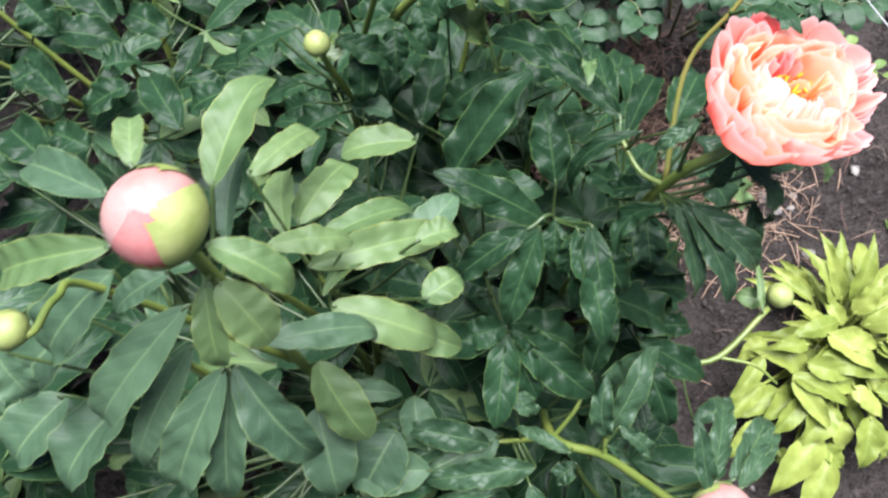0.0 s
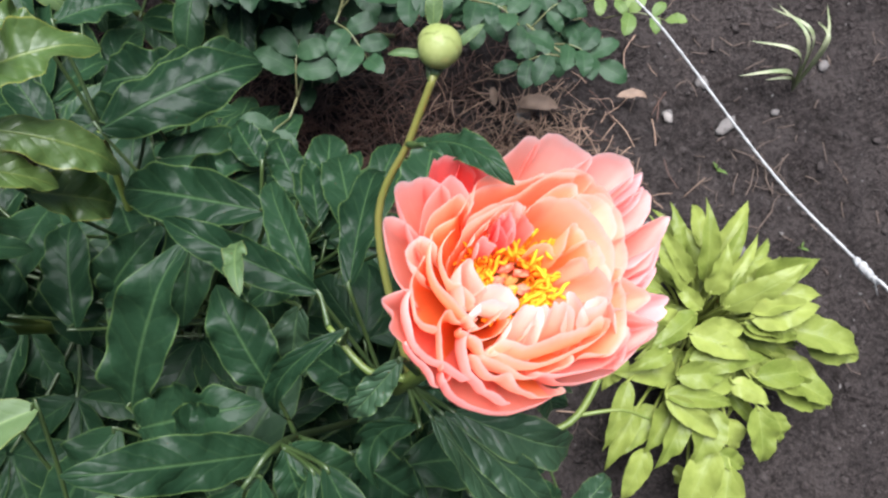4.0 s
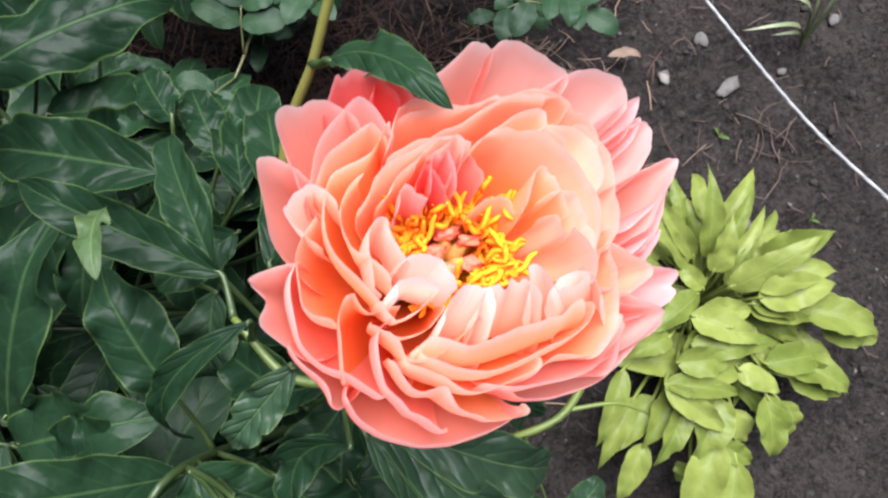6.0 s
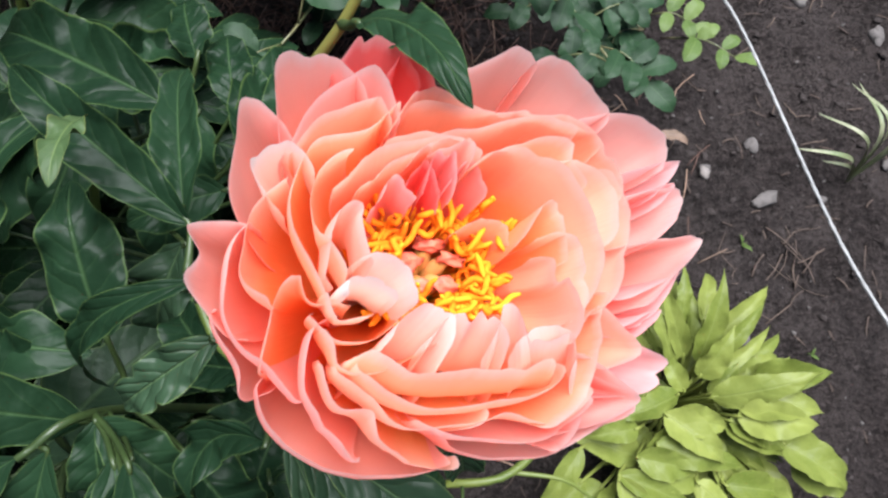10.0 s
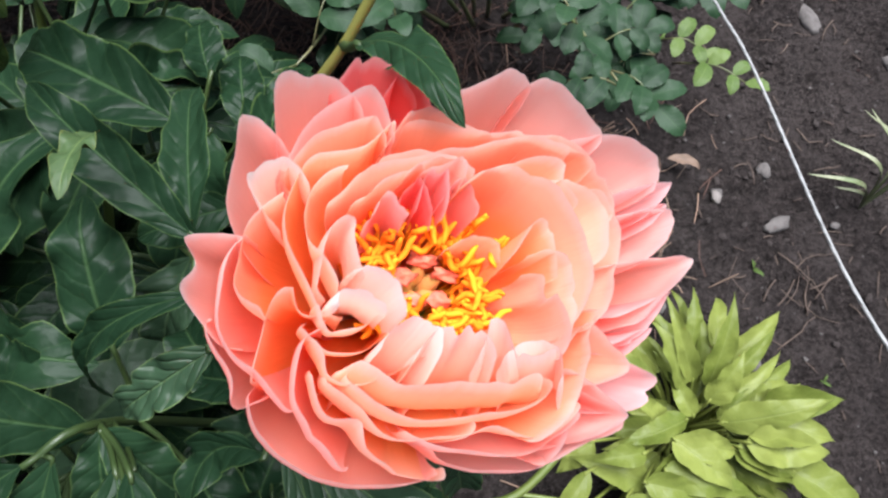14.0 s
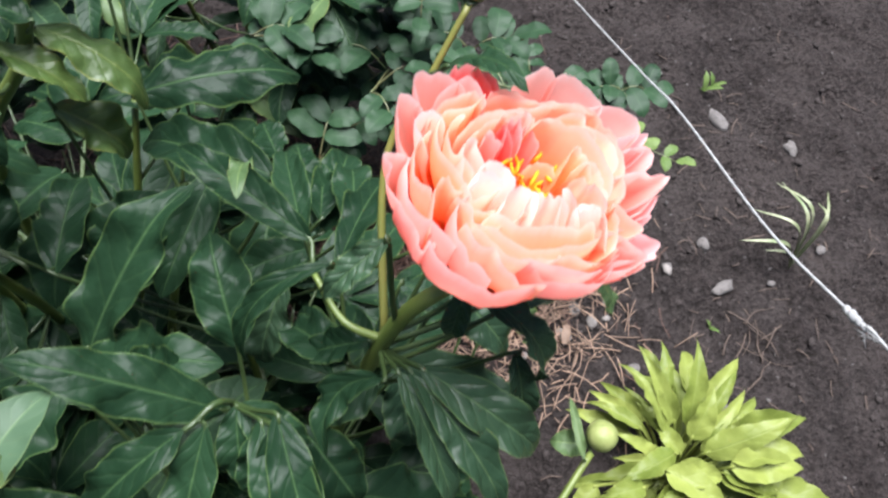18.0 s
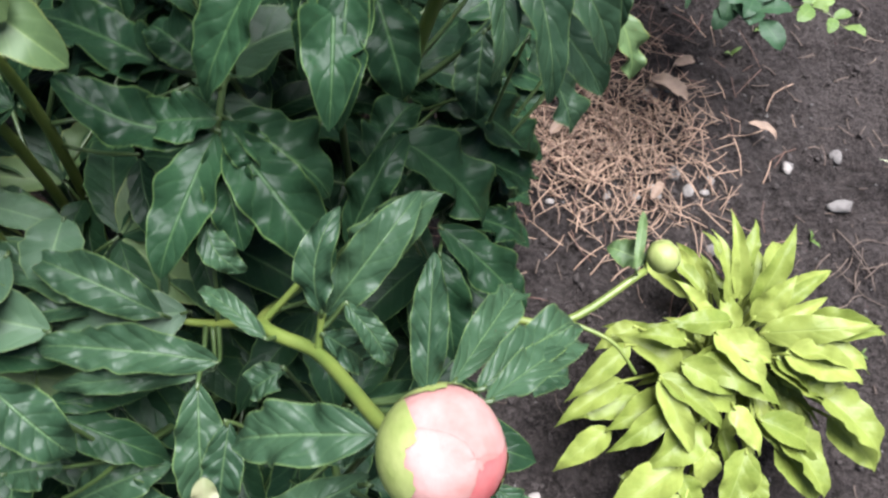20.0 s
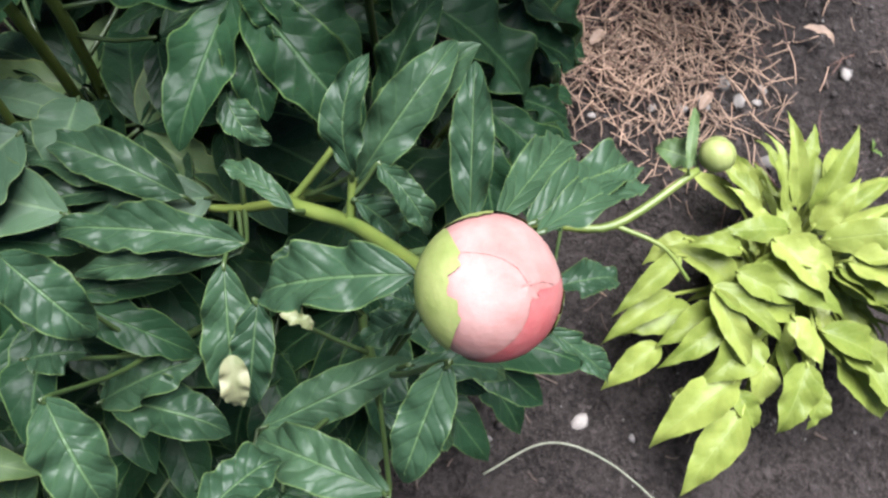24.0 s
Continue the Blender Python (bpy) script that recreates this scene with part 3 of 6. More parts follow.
leaf(plant_a, (-0.147, 0.054, 0.640), (-0.171, 0.001, 0.600), 0.037, col=3, wave=0.2)
leaf(plant_a, (-0.120, 0.041, 0.735), (-0.210, 0.119, 0.745), 0.028, bend=.06, lobe=0)
leaf(plant_a, (-0.125, 0.047, 0.725), (-0.139, 0.144, 0.700), 0.026, bend=.05, wave=.12)
leaf(plant_a, (-0.146, 0.120, 0.690), (-0.258, 0.181, 0.665), 0.046, bend=.08)
leaf(plant_a, (-0.179, -0.006, 0.665), (-0.195, 0.072, 0.700), 0.044, bend=.1)
leaf(plant_a, (-0.077, -0.028, 0.865), (-0.112, -0.048, 0.845), 0.016, bend=.10, lobe=.5, col=3)
leaf(plant_a, (-0.157, 0.079, 0.775), (-0.160, 0.041, 0.800), 0.014, bend=.15, col=1, wave=.2, stalk=0)
leaf(plant_a, (-0.106, 0.007, 0.770), (-0.167, -0.036, 0.700), 0.017, bend=.22, curve=.14)
leaf(plant_a, (-0.259, -0.022, 0.650), (-0.214, -0.018, 0.655), 0.048, bend=.1, lobe=.4)
leaf(plant_a, (-0.127, 0.093, 0.620), (-0.189, 0.071, 0.620), 0.034, bend=.1)
leaf(plant_a, (-0.126, 0.152, 0.610), (-0.136, 0.215, 0.600), 0.031, bend=.1)
leaf(plant_a, (-0.107, 0.154, 0.600), (-0.123, 0.189, 0.600), 0.022)
leaf(plant_a, (-0.036, 0.076, 0.868), (-0.004, 0.036, 0.902), 0.0165, bend=.10, curve=-.09, fold=.25)
leaf(plant_a, (-0.270, 0.244, 0.640), (-0.126, 0.280, 0.620), 0.057, bend=.1)
leaf(plant_a, (-0.236, 0.274, 0.630), (-0.130, 0.316, 0.560), 0.037, bend=.1)
leaf(plant_a, (-0.298, 0.013, 0.620), (-0.214, 0.107, 0.710), 0.055, bend=.06)
leaf(plant_a, (-0.150, 0.184, 0.620), (-0.166, 0.240, 0.600), 0.030)
leaf(plant_a, (-0.117, 0.118, 0.620), (-0.114, 0.197, 0.580), 0.034)
leaf(plant_a, (-0.090, 0.094, 0.640), (-0.086, 0.185, 0.600), 0.038, bend=.1)
leaf(plant_a, (-0.103, 0.048, 0.680), (-0.051, 0.162, 0.620), 0.031, bend=.08)
leaf(plant_a, (-0.329, 0.007, 0.570), (-0.407, -0.062, 0.550), 0.065, bend=.12)
leaf(plant_a, (-0.296, -0.002, 0.620), (-0.193, -0.013, 0.660), 0.054, bend=.12, lobe=.5)
leaf(plant_a, (-0.379, 0.118, 0.600), (-0.395, 0.174, 0.640), 0.046)
leaf(plant_a, (-0.336, 0.094, 0.600), (-0.323, 0.192, 0.600), 0.041)
leaf(plant_a, (-0.318, 0.115, 0.580), (-0.248, 0.154, 0.620), 0.045)
leaf(plant_a, (-0.187, -0.051, 0.663), (-0.301, -0.030, 0.748), 0.040, bend=.05, fold=.25)
leaf(plant_a, (-0.197, -0.065, 0.685), (-0.229, -0.158, 0.615), 0.037, bend=.06)
leaf(plant_a, (-0.210, -0.068, 0.690), (-0.288, -0.115, 0.640), 0.035, bend=.1, lobe=.4)
leaf(plant_a, (-0.160, -0.069, 0.700), (-0.129, -0.184, 0.680), 0.041, bend=.08, lobe=.6, wave=.15)
leaf(plant_a, (-0.154, -0.069, 0.690), (-0.172, -0.109, 0.660), 0.030)
leaf(plant_a, (-0.230, -0.156, 0.575), (-0.332, -0.162, 0.610), 0.042, bend=-.10, curve=-.10, wave=.18)
leaf(plant_a, (-0.227, -0.155, 0.570), (-0.235, -0.264, 0.550), 0.041, bend=.05, wave=.15)
leaf(plant_a, (-0.218, -0.154, 0.570), (-0.121, -0.221, 0.540), 0.051, bend=.08, wave=0.2)
leaf(plant_a, (-0.225, -0.158, 0.565), (-0.187, -0.226, 0.540), 0.037, bend=.08, wave=0.2)
leaf(plant_a, (-0.226, -0.149, 0.580), (-0.279, -0.164, 0.570), 0.037, wave=0.2)
leaf(plant_a, (-0.222, -0.141, 0.570), (-0.138, -0.160, 0.530), 0.054, bend=.06, wave=0.2)
leaf(plant_a, (-0.284, -0.109, 0.560), (-0.403, -0.084, 0.550), 0.047, bend=.05, wave=0.2)
leaf(plant_a, (-0.284, -0.100, 0.550), (-0.369, -0.124, 0.540), 0.036, wave=0.2)
leaf(plant_a, (-0.251, -0.105, 0.570), (-0.305, -0.080, 0.570), 0.038, wave=0.2)
leaf(plant_a, (-0.071, -0.058, 0.745), (-0.041, -0.142, 0.700), 0.020, bend=.10, col=3)
leaf(plant_a, (-0.064, -0.058, 0.745), (-0.008, -0.144, 0.700), 0.027, bend=.14, col=3)
leaf(plant_a, (-0.057, -0.059, 0.750), (0.021, -0.108, 0.700), 0.032, bend=.18, col=3)
leaf(plant_a, (-0.079, -0.062, 0.745), (-0.123, -0.099, 0.700), 0.023, bend=-.05, curve=.28, wave=.2)
# next two: lighter leaf colour makes up for the bloom's shadow on them
leaf(plant_a, (-0.025, -0.026, 0.790), (0.024, -0.066, 0.720), 0.024, bend=.20, col=3)
leaf(plant_a, (-0.030, -0.028, 0.800), (-0.037, -0.041, 0.750), 0.017, bend=.1, col=3)
leaf(plant_a, (-0.002, -0.026, 0.750), (0.070, 0.008, 0.700), 0.025, bend=.12, col=3)
leaf(plant_a, (0.005, -0.051, 0.740), (0.015, -0.082, 0.680), 0.021, col=3)
leaf(plant_a, (-0.148, -0.070, 0.715), (-0.126, -0.180, 0.670), 0.033, bend=.06, lobe=.5, wave=.15)
leaf(plant_a, (-0.151, -0.076, 0.710), (-0.160, -0.149, 0.660), 0.022, bend=.06, lobe=.3)
leaf(plant_a, (-0.136, -0.067, 0.660), (-0.098, -0.119, 0.620), 0.042, bend=.1)
leaf(plant_a, (-0.101, -0.037, 0.700), (-0.145, 0.012, 0.660), 0.034)
leaf(plant_a, (-0.085, -0.029, 0.720), (-0.130, -0.022, 0.680), 0.025, bend=.1)
leaf(plant_a, (0.041, -0.024, 0.800), (0.064, -0.043, 0.770), 0.015, bend=.15, col=1)
leaf(plant_a, (0.020, -0.022, 0.800), (0.062, -0.021, 0.790), 0.011, bend=.1, col=1)
leaf(plant_a, (-0.109, -0.094, 0.520), (-0.013, -0.116, 0.450), 0.062, wave=.15)
leaf(plant_a, (-0.066, -0.037, 0.450), (0.016, -0.058, 0.400), 0.043, lobe=.5, wave=.2)
leaf(plant_a, (-0.099, -0.110, 0.430), (-0.036, -0.063, 0.410), 0.048, wave=.25)
leaf(plant_a, (-0.106, -0.219, 0.520), (-0.060, -0.171, 0.600), 0.042, bend=.1, wave=.12, col=3)
leaf(plant_a, (-0.055, -0.139, 0.470), (0.041, -0.177, 0.420), 0.041, wave=.2, lobe=.3)
leaf(plant_a, (-0.049, -0.166, 0.480), (-0.013, -0.243, 0.440), 0.039, wave=.2)
leaf(plant_a, (-0.125, -0.110, 0.500), (-0.100, -0.042, 0.500), 0.041, wave=0.2)
leaf(plant_a, (-0.069, -0.034, 0.500), (0.026, -0.014, 0.360), 0.056, lobe=.5, wave=0.2)
leaf(plant_a, (-0.036, -0.090, 0.400), (0.020, -0.110, 0.380), 0.036, wave=0.2)
leaf(plant_a, (-0.009, -0.044, 0.400), (-0.016, -0.101, 0.380), 0.037, lobe=.4, wave=0.2)
leaf(plant_a, (0.054, -0.220, 0.300), (0.121, -0.188, 0.280), 0.035, wave=0.2, col=3)
leaf(plant_a, (-0.039, -0.322, 0.695), (-0.053, -0.260, 0.725), 0.019, bend=.03, fold=.3, wave=0.2, col=3)
leaf(plant_a, (-0.057, -0.344, 0.675), (-0.137, -0.362, 0.635), 0.034, bend=.10, fold=.25, lobe=.2, wave=0.2, col=3)
leaf(plant_a, (-0.009, -0.317, 0.690), (0.047, -0.255, 0.645), 0.021, bend=.08, fold=.2, wave=0.2, col=3)
leaf(plant_a, (-0.013, -0.310, 0.680), (0.041, -0.243, 0.635), 0.027, bend=.10, wave=0.2, col=3)
leaf(plant_a, (-0.027, -0.309, 0.670), (0.008, -0.214, 0.600), 0.024, bend=.06, lobe=.5, wave=0.2, col=3)
leaf(plant_a, (0.005, -0.354, 0.672), (0.043, -0.368, 0.655), 0.013, bend=.08, fold=.4, wave=0.2, col=3)
leaf(plant_a, (-0.035, -0.378, 0.668), (-0.043, -0.435, 0.640), 0.025, bend=.05, fold=.3, wave=.1, col=3)
leaf(plant_a, (-0.114, -0.267, 0.585), (-0.119, -0.210, 0.625), 0.025, bend=.12, wave=.2, curve=-.1, col=3)
leaf(plant_a, (-0.114, -0.264, 0.565), (-0.072, -0.177, 0.610), 0.033, bend=.12, wave=.15, col=3)
leaf(plant_a, (-0.121, -0.187, 0.500), (-0.099, -0.105, 0.550), 0.036, bend=.12, wave=0.2)
leaf(plant_a, (-0.101, -0.257, 0.585), (-0.061, -0.285, 0.560), 0.019, bend=.2, wave=.25, col=3)
leaf(plant_a, (-0.111, -0.277, 0.570), (-0.080, -0.279, 0.520), 0.027, wave=0.2, col=3)
leaf(plant_a, (-0.241, -0.276, 0.490), (-0.344, -0.262, 0.510), 0.037, bend=.12, wave=0.2, col=3)
leaf(plant_a, (-0.283, -0.275, 0.480), (-0.390, -0.266, 0.500), 0.033, bend=.1, wave=.2, col=3)
leaf(plant_a, (-0.283, -0.272, 0.470), (-0.372, -0.322, 0.480), 0.027, wave=.2, col=3)
leaf(plant_a, (-0.186, -0.301, 0.500), (-0.320, -0.323, 0.500), 0.035, bend=.1, wave=.28, lobe=.4, col=3)
leaf(plant_a, (-0.190, -0.305, 0.490), (-0.304, -0.347, 0.480), 0.021, wave=.25, col=3)
leaf(plant_a, (-0.150, -0.285, 0.545), (-0.213, -0.257, 0.530), 0.016, wave=.2, col=3)
leaf(plant_a, (-0.309, -0.359, 0.560), (-0.248, -0.389, 0.530), 0.038, bend=.15, wave=0.2, col=3)
leaf(plant_a, (-0.193, -0.321, 0.510), (-0.165, -0.409, 0.470), 0.035, bend=.08, wave=0.2, col=3)
leaf(plant_a, (-0.161, -0.342, 0.520), (-0.152, -0.408, 0.490), 0.029, bend=.08, wave=0.2, col=3)
leaf(plant_a, (-0.132, -0.471, 0.620), (-0.106, -0.432, 0.600), 0.026, bend=.12, wave=0.2, col=3)
leaf(plant_a, (-0.048, -0.438, 0.570), (-0.135, -0.425, 0.540), 0.032, bend=.12, wave=0.2, col=3)
leaf(plant_a, (-0.255, -0.432, 0.550), (-0.204, -0.485, 0.530), 0.039, bend=.18, wave=0.2, col=3)
leaf(plant_a, (-0.057, -0.360, 0.520), (0.013, -0.343, 0.480), 0.021, bend=.1, wave=0.2, col=3)
leaf(plant_a, (-0.140, -0.417, 0.490), (-0.058, -0.353, 0.500), 0.032, wave=.25, col=3)
leaf(plant_a, (-0.072, -0.384, 0.450), (-0.010, -0.386, 0.400), 0.033, wave=0.2, col=3)
leaf(plant_a, (-0.077, -0.074, 0.470), (0.020, -0.059, 0.430), 0.057, lobe=.6, wave=.15)
leaf(plant_a, (-0.054, -0.119, 0.450), (0.030, -0.104, 0.410), 0.036, lobe=.4, wave=0.2)
leaf(plant_a, (-0.044, -0.136, 0.420), (0.007, -0.129, 0.380), 0.039, wave=0.2)
leaf(plant_a, (-0.463, -0.220, 0.430), (-0.377, -0.202, 0.420), 0.037, bend=.08, wave=0.2, col=3)
leaf(plant_a, (-0.299, -0.411, 0.500), (-0.264, -0.398, 0.500), 0.032, wave=0.2, col=3)
leaf(plant_a, (-0.283, -0.423, 0.400), (-0.216, -0.376, 0.420), 0.040, wave=0.2, col=3)
leaf(plant_a, (-0.276, -0.420, 0.400), (-0.182, -0.421, 0.400), 0.044, wave=0.2, col=3)
leaf(plant_a, (-0.138, -0.294, 0.500), (-0.162, -0.317, 0.480), 0.027, wave=0.2, col=3)
leaf(plant_a, (-0.055, -0.326, 0.520), (-0.092, -0.350, 0.500), 0.025, wave=0.2, col=3)
leaf(plant_a, (-0.059, -0.329, 0.550), (-0.092, -0.326, 0.550), 0.020, wave=0.2, col=3)
leaf(plant_a, (-0.182, -0.172, 0.560), (-0.221, -0.149, 0.580), 0.031, wave=0.2)
leaf(plant_a, (-0.218, -0.211, 0.550), (-0.182, -0.238, 0.530), 0.024, curve=.2, wave=0.2, col=3)

leaf(plant_b, (-0.466, -0.154, 1.030), (-0.479, -0.112, 1.020), 0.019, bend=.1, col=1, wave=.05, full=.58, sharp=.52)
leaf(plant_b, (-0.427, -0.153, 1.000), (-0.402, -0.067, 1.000), 0.036, bend=.08, col=1, fold=.3, wave=.05, full=.58, sharp=.52)
leaf(plant_b, (-0.470, -0.204, 1.030), (-0.564, -0.216, 0.990), 0.028, bend=.15, col=1, wave=.05, full=.58, sharp=.52)
leaf(plant_b, (-0.414, -0.201, 1.030), (-0.365, -0.219, 1.000), 0.024, bend=.15, col=1, wave=.05, full=.58, sharp=.52)
leaf(plant_b, (-0.425, -0.209, 0.970), (-0.393, -0.242, 0.940), 0.035, bend=.12, col=1, wave=.05, full=.58, sharp=.52)
leaf(plant_b, (-0.434, -0.209, 0.970), (-0.429, -0.261, 0.930), 0.023, bend=.1, col=1, wave=.05, full=.58, sharp=.52)
leaf(plant_b, (-0.464, -0.214, 0.920), (-0.550, -0.301, 0.850), 0.039, bend=.1, col=5, wave=.05)
leaf(plant_b, (-0.472, -0.236, 0.880), (-0.535, -0.329, 0.800), 0.029, bend=.1, col=5, wave=.05)
leaf(plant_b, (-0.445, -0.252, 0.880), (-0.498, -0.349, 0.800), 0.040, bend=.1, col=5, wave=.05)
leaf(plant_b, (-0.444, -0.251, 0.870), (-0.456, -0.351, 0.790), 0.034, bend=.1, col=5, wave=.05)
leaf(plant_b, (-0.440, -0.248, 0.870), (-0.380, -0.312, 0.800), 0.044, bend=.14, col=5, wave=.05)
leaf(plant_b, (-0.424, -0.212, 0.660), (-0.369, -0.286, 0.618), 0.051, bend=.1, col=1, wave=.05, full=.58, sharp=.52)
leaf(plant_b, (-0.430, -0.223, 0.830), (-0.339, -0.195, 0.770), 0.031, bend=.14, wave=.09, col=5)
leaf(plant_b, (-0.389, -0.178, 0.780), (-0.292, -0.196, 0.730), 0.042, bend=.1, col=1, wave=.05, full=.58, sharp=.52)
leaf(plant_b, (-0.396, -0.171, 0.790), (-0.297, -0.135, 0.750), 0.027, bend=.05, curve=-.30, wave=.09, col=1, full=.58, sharp=.52)
leaf(plant_b, (-0.430, -0.149, 0.860), (-0.365, -0.127, 0.820), 0.026, bend=.1, wave=.09, col=1, full=.58, sharp=.52)
leaf(plant_b, (-0.411, -0.145, 0.790), (-0.290, -0.090, 0.740), 0.037, bend=.1, wave=.09, col=1, full=.58, sharp=.52)
leaf(plant_b, (-0.408, -0.120, 0.780), (-0.320, -0.062, 0.730), 0.029, bend=.1, col=1, wave=.05, full=.58, sharp=.52)
leaf(plant_b, (-0.432, -0.119, 0.800), (-0.450, -0.040, 0.770), 0.030, col=1, wave=.05, full=.58, sharp=.52)
leaf(plant_b, (-0.428, -0.101, 0.780), (-0.391, -0.014, 0.735), 0.041, bend=.12, col=1, wave=.05, full=.58, sharp=.52)
leaf(plant_b, (-0.452, -0.087, 0.860), (-0.411, -0.011, 0.800), 0.027, bend=.12, col=1, wave=.05, full=.58, sharp=.52)
leaf(plant_b, (-0.431, -0.175, 0.950), (-0.429, -0.098, 0.950), 0.020, bend=.1, col=5, wave=.05)
leaf(plant_b, (-0.560, -0.116, 0.880), (-0.660, -0.075, 0.850), 0.037, bend=.1, col=5, wave=.05)
leaf(plant_b, (-0.490, -0.184, 0.900), (-0.538, -0.212, 0.880), 0.025, col=5, wave=.05)
leaf(plant_b, (-0.544, -0.180, 0.880), (-0.619, -0.246, 0.820), 0.050, bend=.12, col=5, wave=.05)
leaf(plant_b, (-0.604, -0.202, 0.800), (-0.680, -0.270, 0.760), 0.056, bend=.12, col=5, wave=.05)
leaf(plant_b, (-0.588, -0.261, 0.720), (-0.648, -0.352, 0.700), 0.064, bend=.12, col=5, wave=.05)
leaf(plant_b, (-0.682, -0.258, 0.660), (-0.740, -0.329, 0.640), 0.066, col=5, wave=.05)
leaf(plant_b, (-0.432, -0.253, 0.600), (-0.406, -0.347, 0.560), 0.063, col=5, wave=.05)
leaf(plant_b, (-0.352, -0.267, 0.520), (-0.390, -0.340, 0.500), 0.074, col=5, wave=.05)
leaf(plant_b, (-0.310, -0.310, 0.500), (-0.419, -0.315, 0.500), 0.056, wave=.09, col=5)
leaf(plant_b, (-0.336, -0.225, 0.500), (-0.326, -0.285, 0.500), 0.043, col=5, wave=.05)
leaf(plant_b, (-0.230, -0.265, 0.470), (-0.326, -0.317, 0.470), 0.057, wave=.09, col=5)
leaf(plant_b, (-0.646, -0.242, 0.850), (-0.623, -0.274, 0.820), 0.043, col=5, wave=.05)
leaf(plant_b, (-0.347, -0.174, 0.720), (-0.272, -0.199, 0.700), 0.034, bend=.1, col=1, wave=.05, full=.58, sharp=.52)
leaf(plant_b, (-0.333, -0.121, 0.720), (-0.283, -0.046, 0.730), 0.040, bend=.1, col=5, wave=.05)
leaf(plant_b, (-0.305, -0.171, 0.790), (-0.273, -0.144, 0.780), 0.032, bend=.1, col=1, wave=.05, full=.58, sharp=.52)
leaf(plant_b, (-0.314, -0.122, 0.800), (-0.277, -0.105, 0.790), 0.027, col=1, wave=.05, full=.58, sharp=.52)
leaf(plant_b, (-0.449, -0.215, 0.440), (-0.357, -0.214, 0.430), 0.031, col=5, wave=.05)
leaf(plant_b, (-0.432, -0.258, 0.440), (-0.340, -0.245, 0.430), 0.034, col=5, wave=.05)
leaf(plant_b, (-0.378, -0.289, 0.470), (-0.259, -0.267, 0.460), 0.043, col=5, wave=.05)
leaf(plant_b, (-0.331, 0.024, 0.700), (-0.412, 0.007, 0.700), 0.040, col=1, wave=.05, full=.58, sharp=.52)
leaf(plant_b, (-0.399, 0.085, 0.660), (-0.365, 0.075, 0.660), 0.029, col=5, wave=.05)

leaf(plant_c, (-0.300, 0.199, 0.775), (-0.230, 0.169, 0.725), 0.034, bend=.15, col=4, wave=.1)
leaf(plant_c, (-0.305, 0.215, 0.800), (-0.211, 0.230, 0.790), 0.040, bend=.12, col=4, wave=.15)
leaf(plant_c, (-0.278, 0.205, 0.820), (-0.272, 0.276, 0.820), 0.034, col=4)
leaf(plant_c, (-0.185, 0.160, 1.000), (-0.162, 0.116, 1.020), 0.015, col=4)
leaf(plant_c, (-0.329, 0.179, 0.780), (-0.271, 0.162, 0.740), 0.025, col=4)
leaf(plant_c, (-0.329, 0.139, 0.780), (-0.313, 0.097, 0.760), 0.027)
leaf(plant_c, (-0.361, 0.150, 0.720), (-0.357, 0.106, 0.700), 0.032)
leaf(plant_c, (-0.275, 0.324, 0.680), (-0.208, 0.335, 0.660), 0.033)
leaf(plant_c, (-0.280, 0.304, 0.700), (-0.312, 0.318, 0.720), 0.029, col=4)
leaf(plant_c, (-0.326, 0.130, 0.870), (-0.297, 0.074, 0.852), 0.033, bend=.12)
leaf(plant_c, (-0.356, 0.143, 0.860), (-0.419, 0.098, 0.830), 0.037, bend=.12)
leaf(plant_c, (-0.412, 0.150, 0.860), (-0.375, 0.138, 0.860), 0.024, col=4)
leaf(plant_c, (-0.456, 0.123, 0.760), (-0.535, 0.094, 0.730), 0.032, bend=.1)
leaf(plant_c, (-0.420, 0.123, 0.740), (-0.358, 0.114, 0.700), 0.031)
leaf(plant_c, (-0.463, 0.093, 0.700), (-0.530, 0.063, 0.670), 0.034)
leaf(plant_c, (-0.393, 0.128, 0.720), (-0.397, 0.077, 0.680), 0.035)
leaf(plant_c, (-0.289, 0.181, 0.800), (-0.331, 0.200, 0.800), 0.026)
leaf(plant_c, (-0.237, 0.274, 0.600), (-0.308, 0.256, 0.620), 0.039)
leaf(plant_c, (-0.202, 0.319, 0.550), (-0.294, 0.335, 0.550), 0.055)
leaf(plant_c, (-0.357, 0.226, 0.550), (-0.394, 0.151, 0.580), 0.052)
leaf(plant_c, (-0.304, 0.220, 0.520), (-0.285, 0.128, 0.540), 0.041)
leaf(plant_c, (-0.498, 0.138, 0.740), (-0.520, 0.117, 0.720), 0.025)
leaf(plant_c, (-0.426, 0.155, 0.700), (-0.324, 0.147, 0.680), 0.035)
leaf(plant_c, (-0.405, 0.183, 0.680), (-0.369, 0.230, 0.680), 0.037)
leaf(plant_c, (-0.440, 0.100, 0.730), (-0.415, 0.142, 0.720), 0.034, col=4)
leaf(plant_c, (-0.426, 0.076, 0.660), (-0.481, 0.048, 0.640), 0.042)
leaf(plant_c, (-0.418, 0.094, 0.640), (-0.373, 0.098, 0.620), 0.036)
leaf(plant_c, (-0.385, 0.175, 0.620), (-0.442, 0.138, 0.600), 0.038)
leaf(plant_c, (-0.304, 0.173, 0.720), (-0.260, 0.168, 0.660), 0.039, col=4)
leaf(plant_c, (-0.231, 0.174, 0.600), (-0.152, 0.196, 0.580), 0.059)
leaf(plant_c, (-0.240, 0.223, 0.600), (-0.145, 0.204, 0.580), 0.046)
leaf(plant_c, (-0.252, 0.166, 0.600), (-0.306, 0.072, 0.550), 0.064)
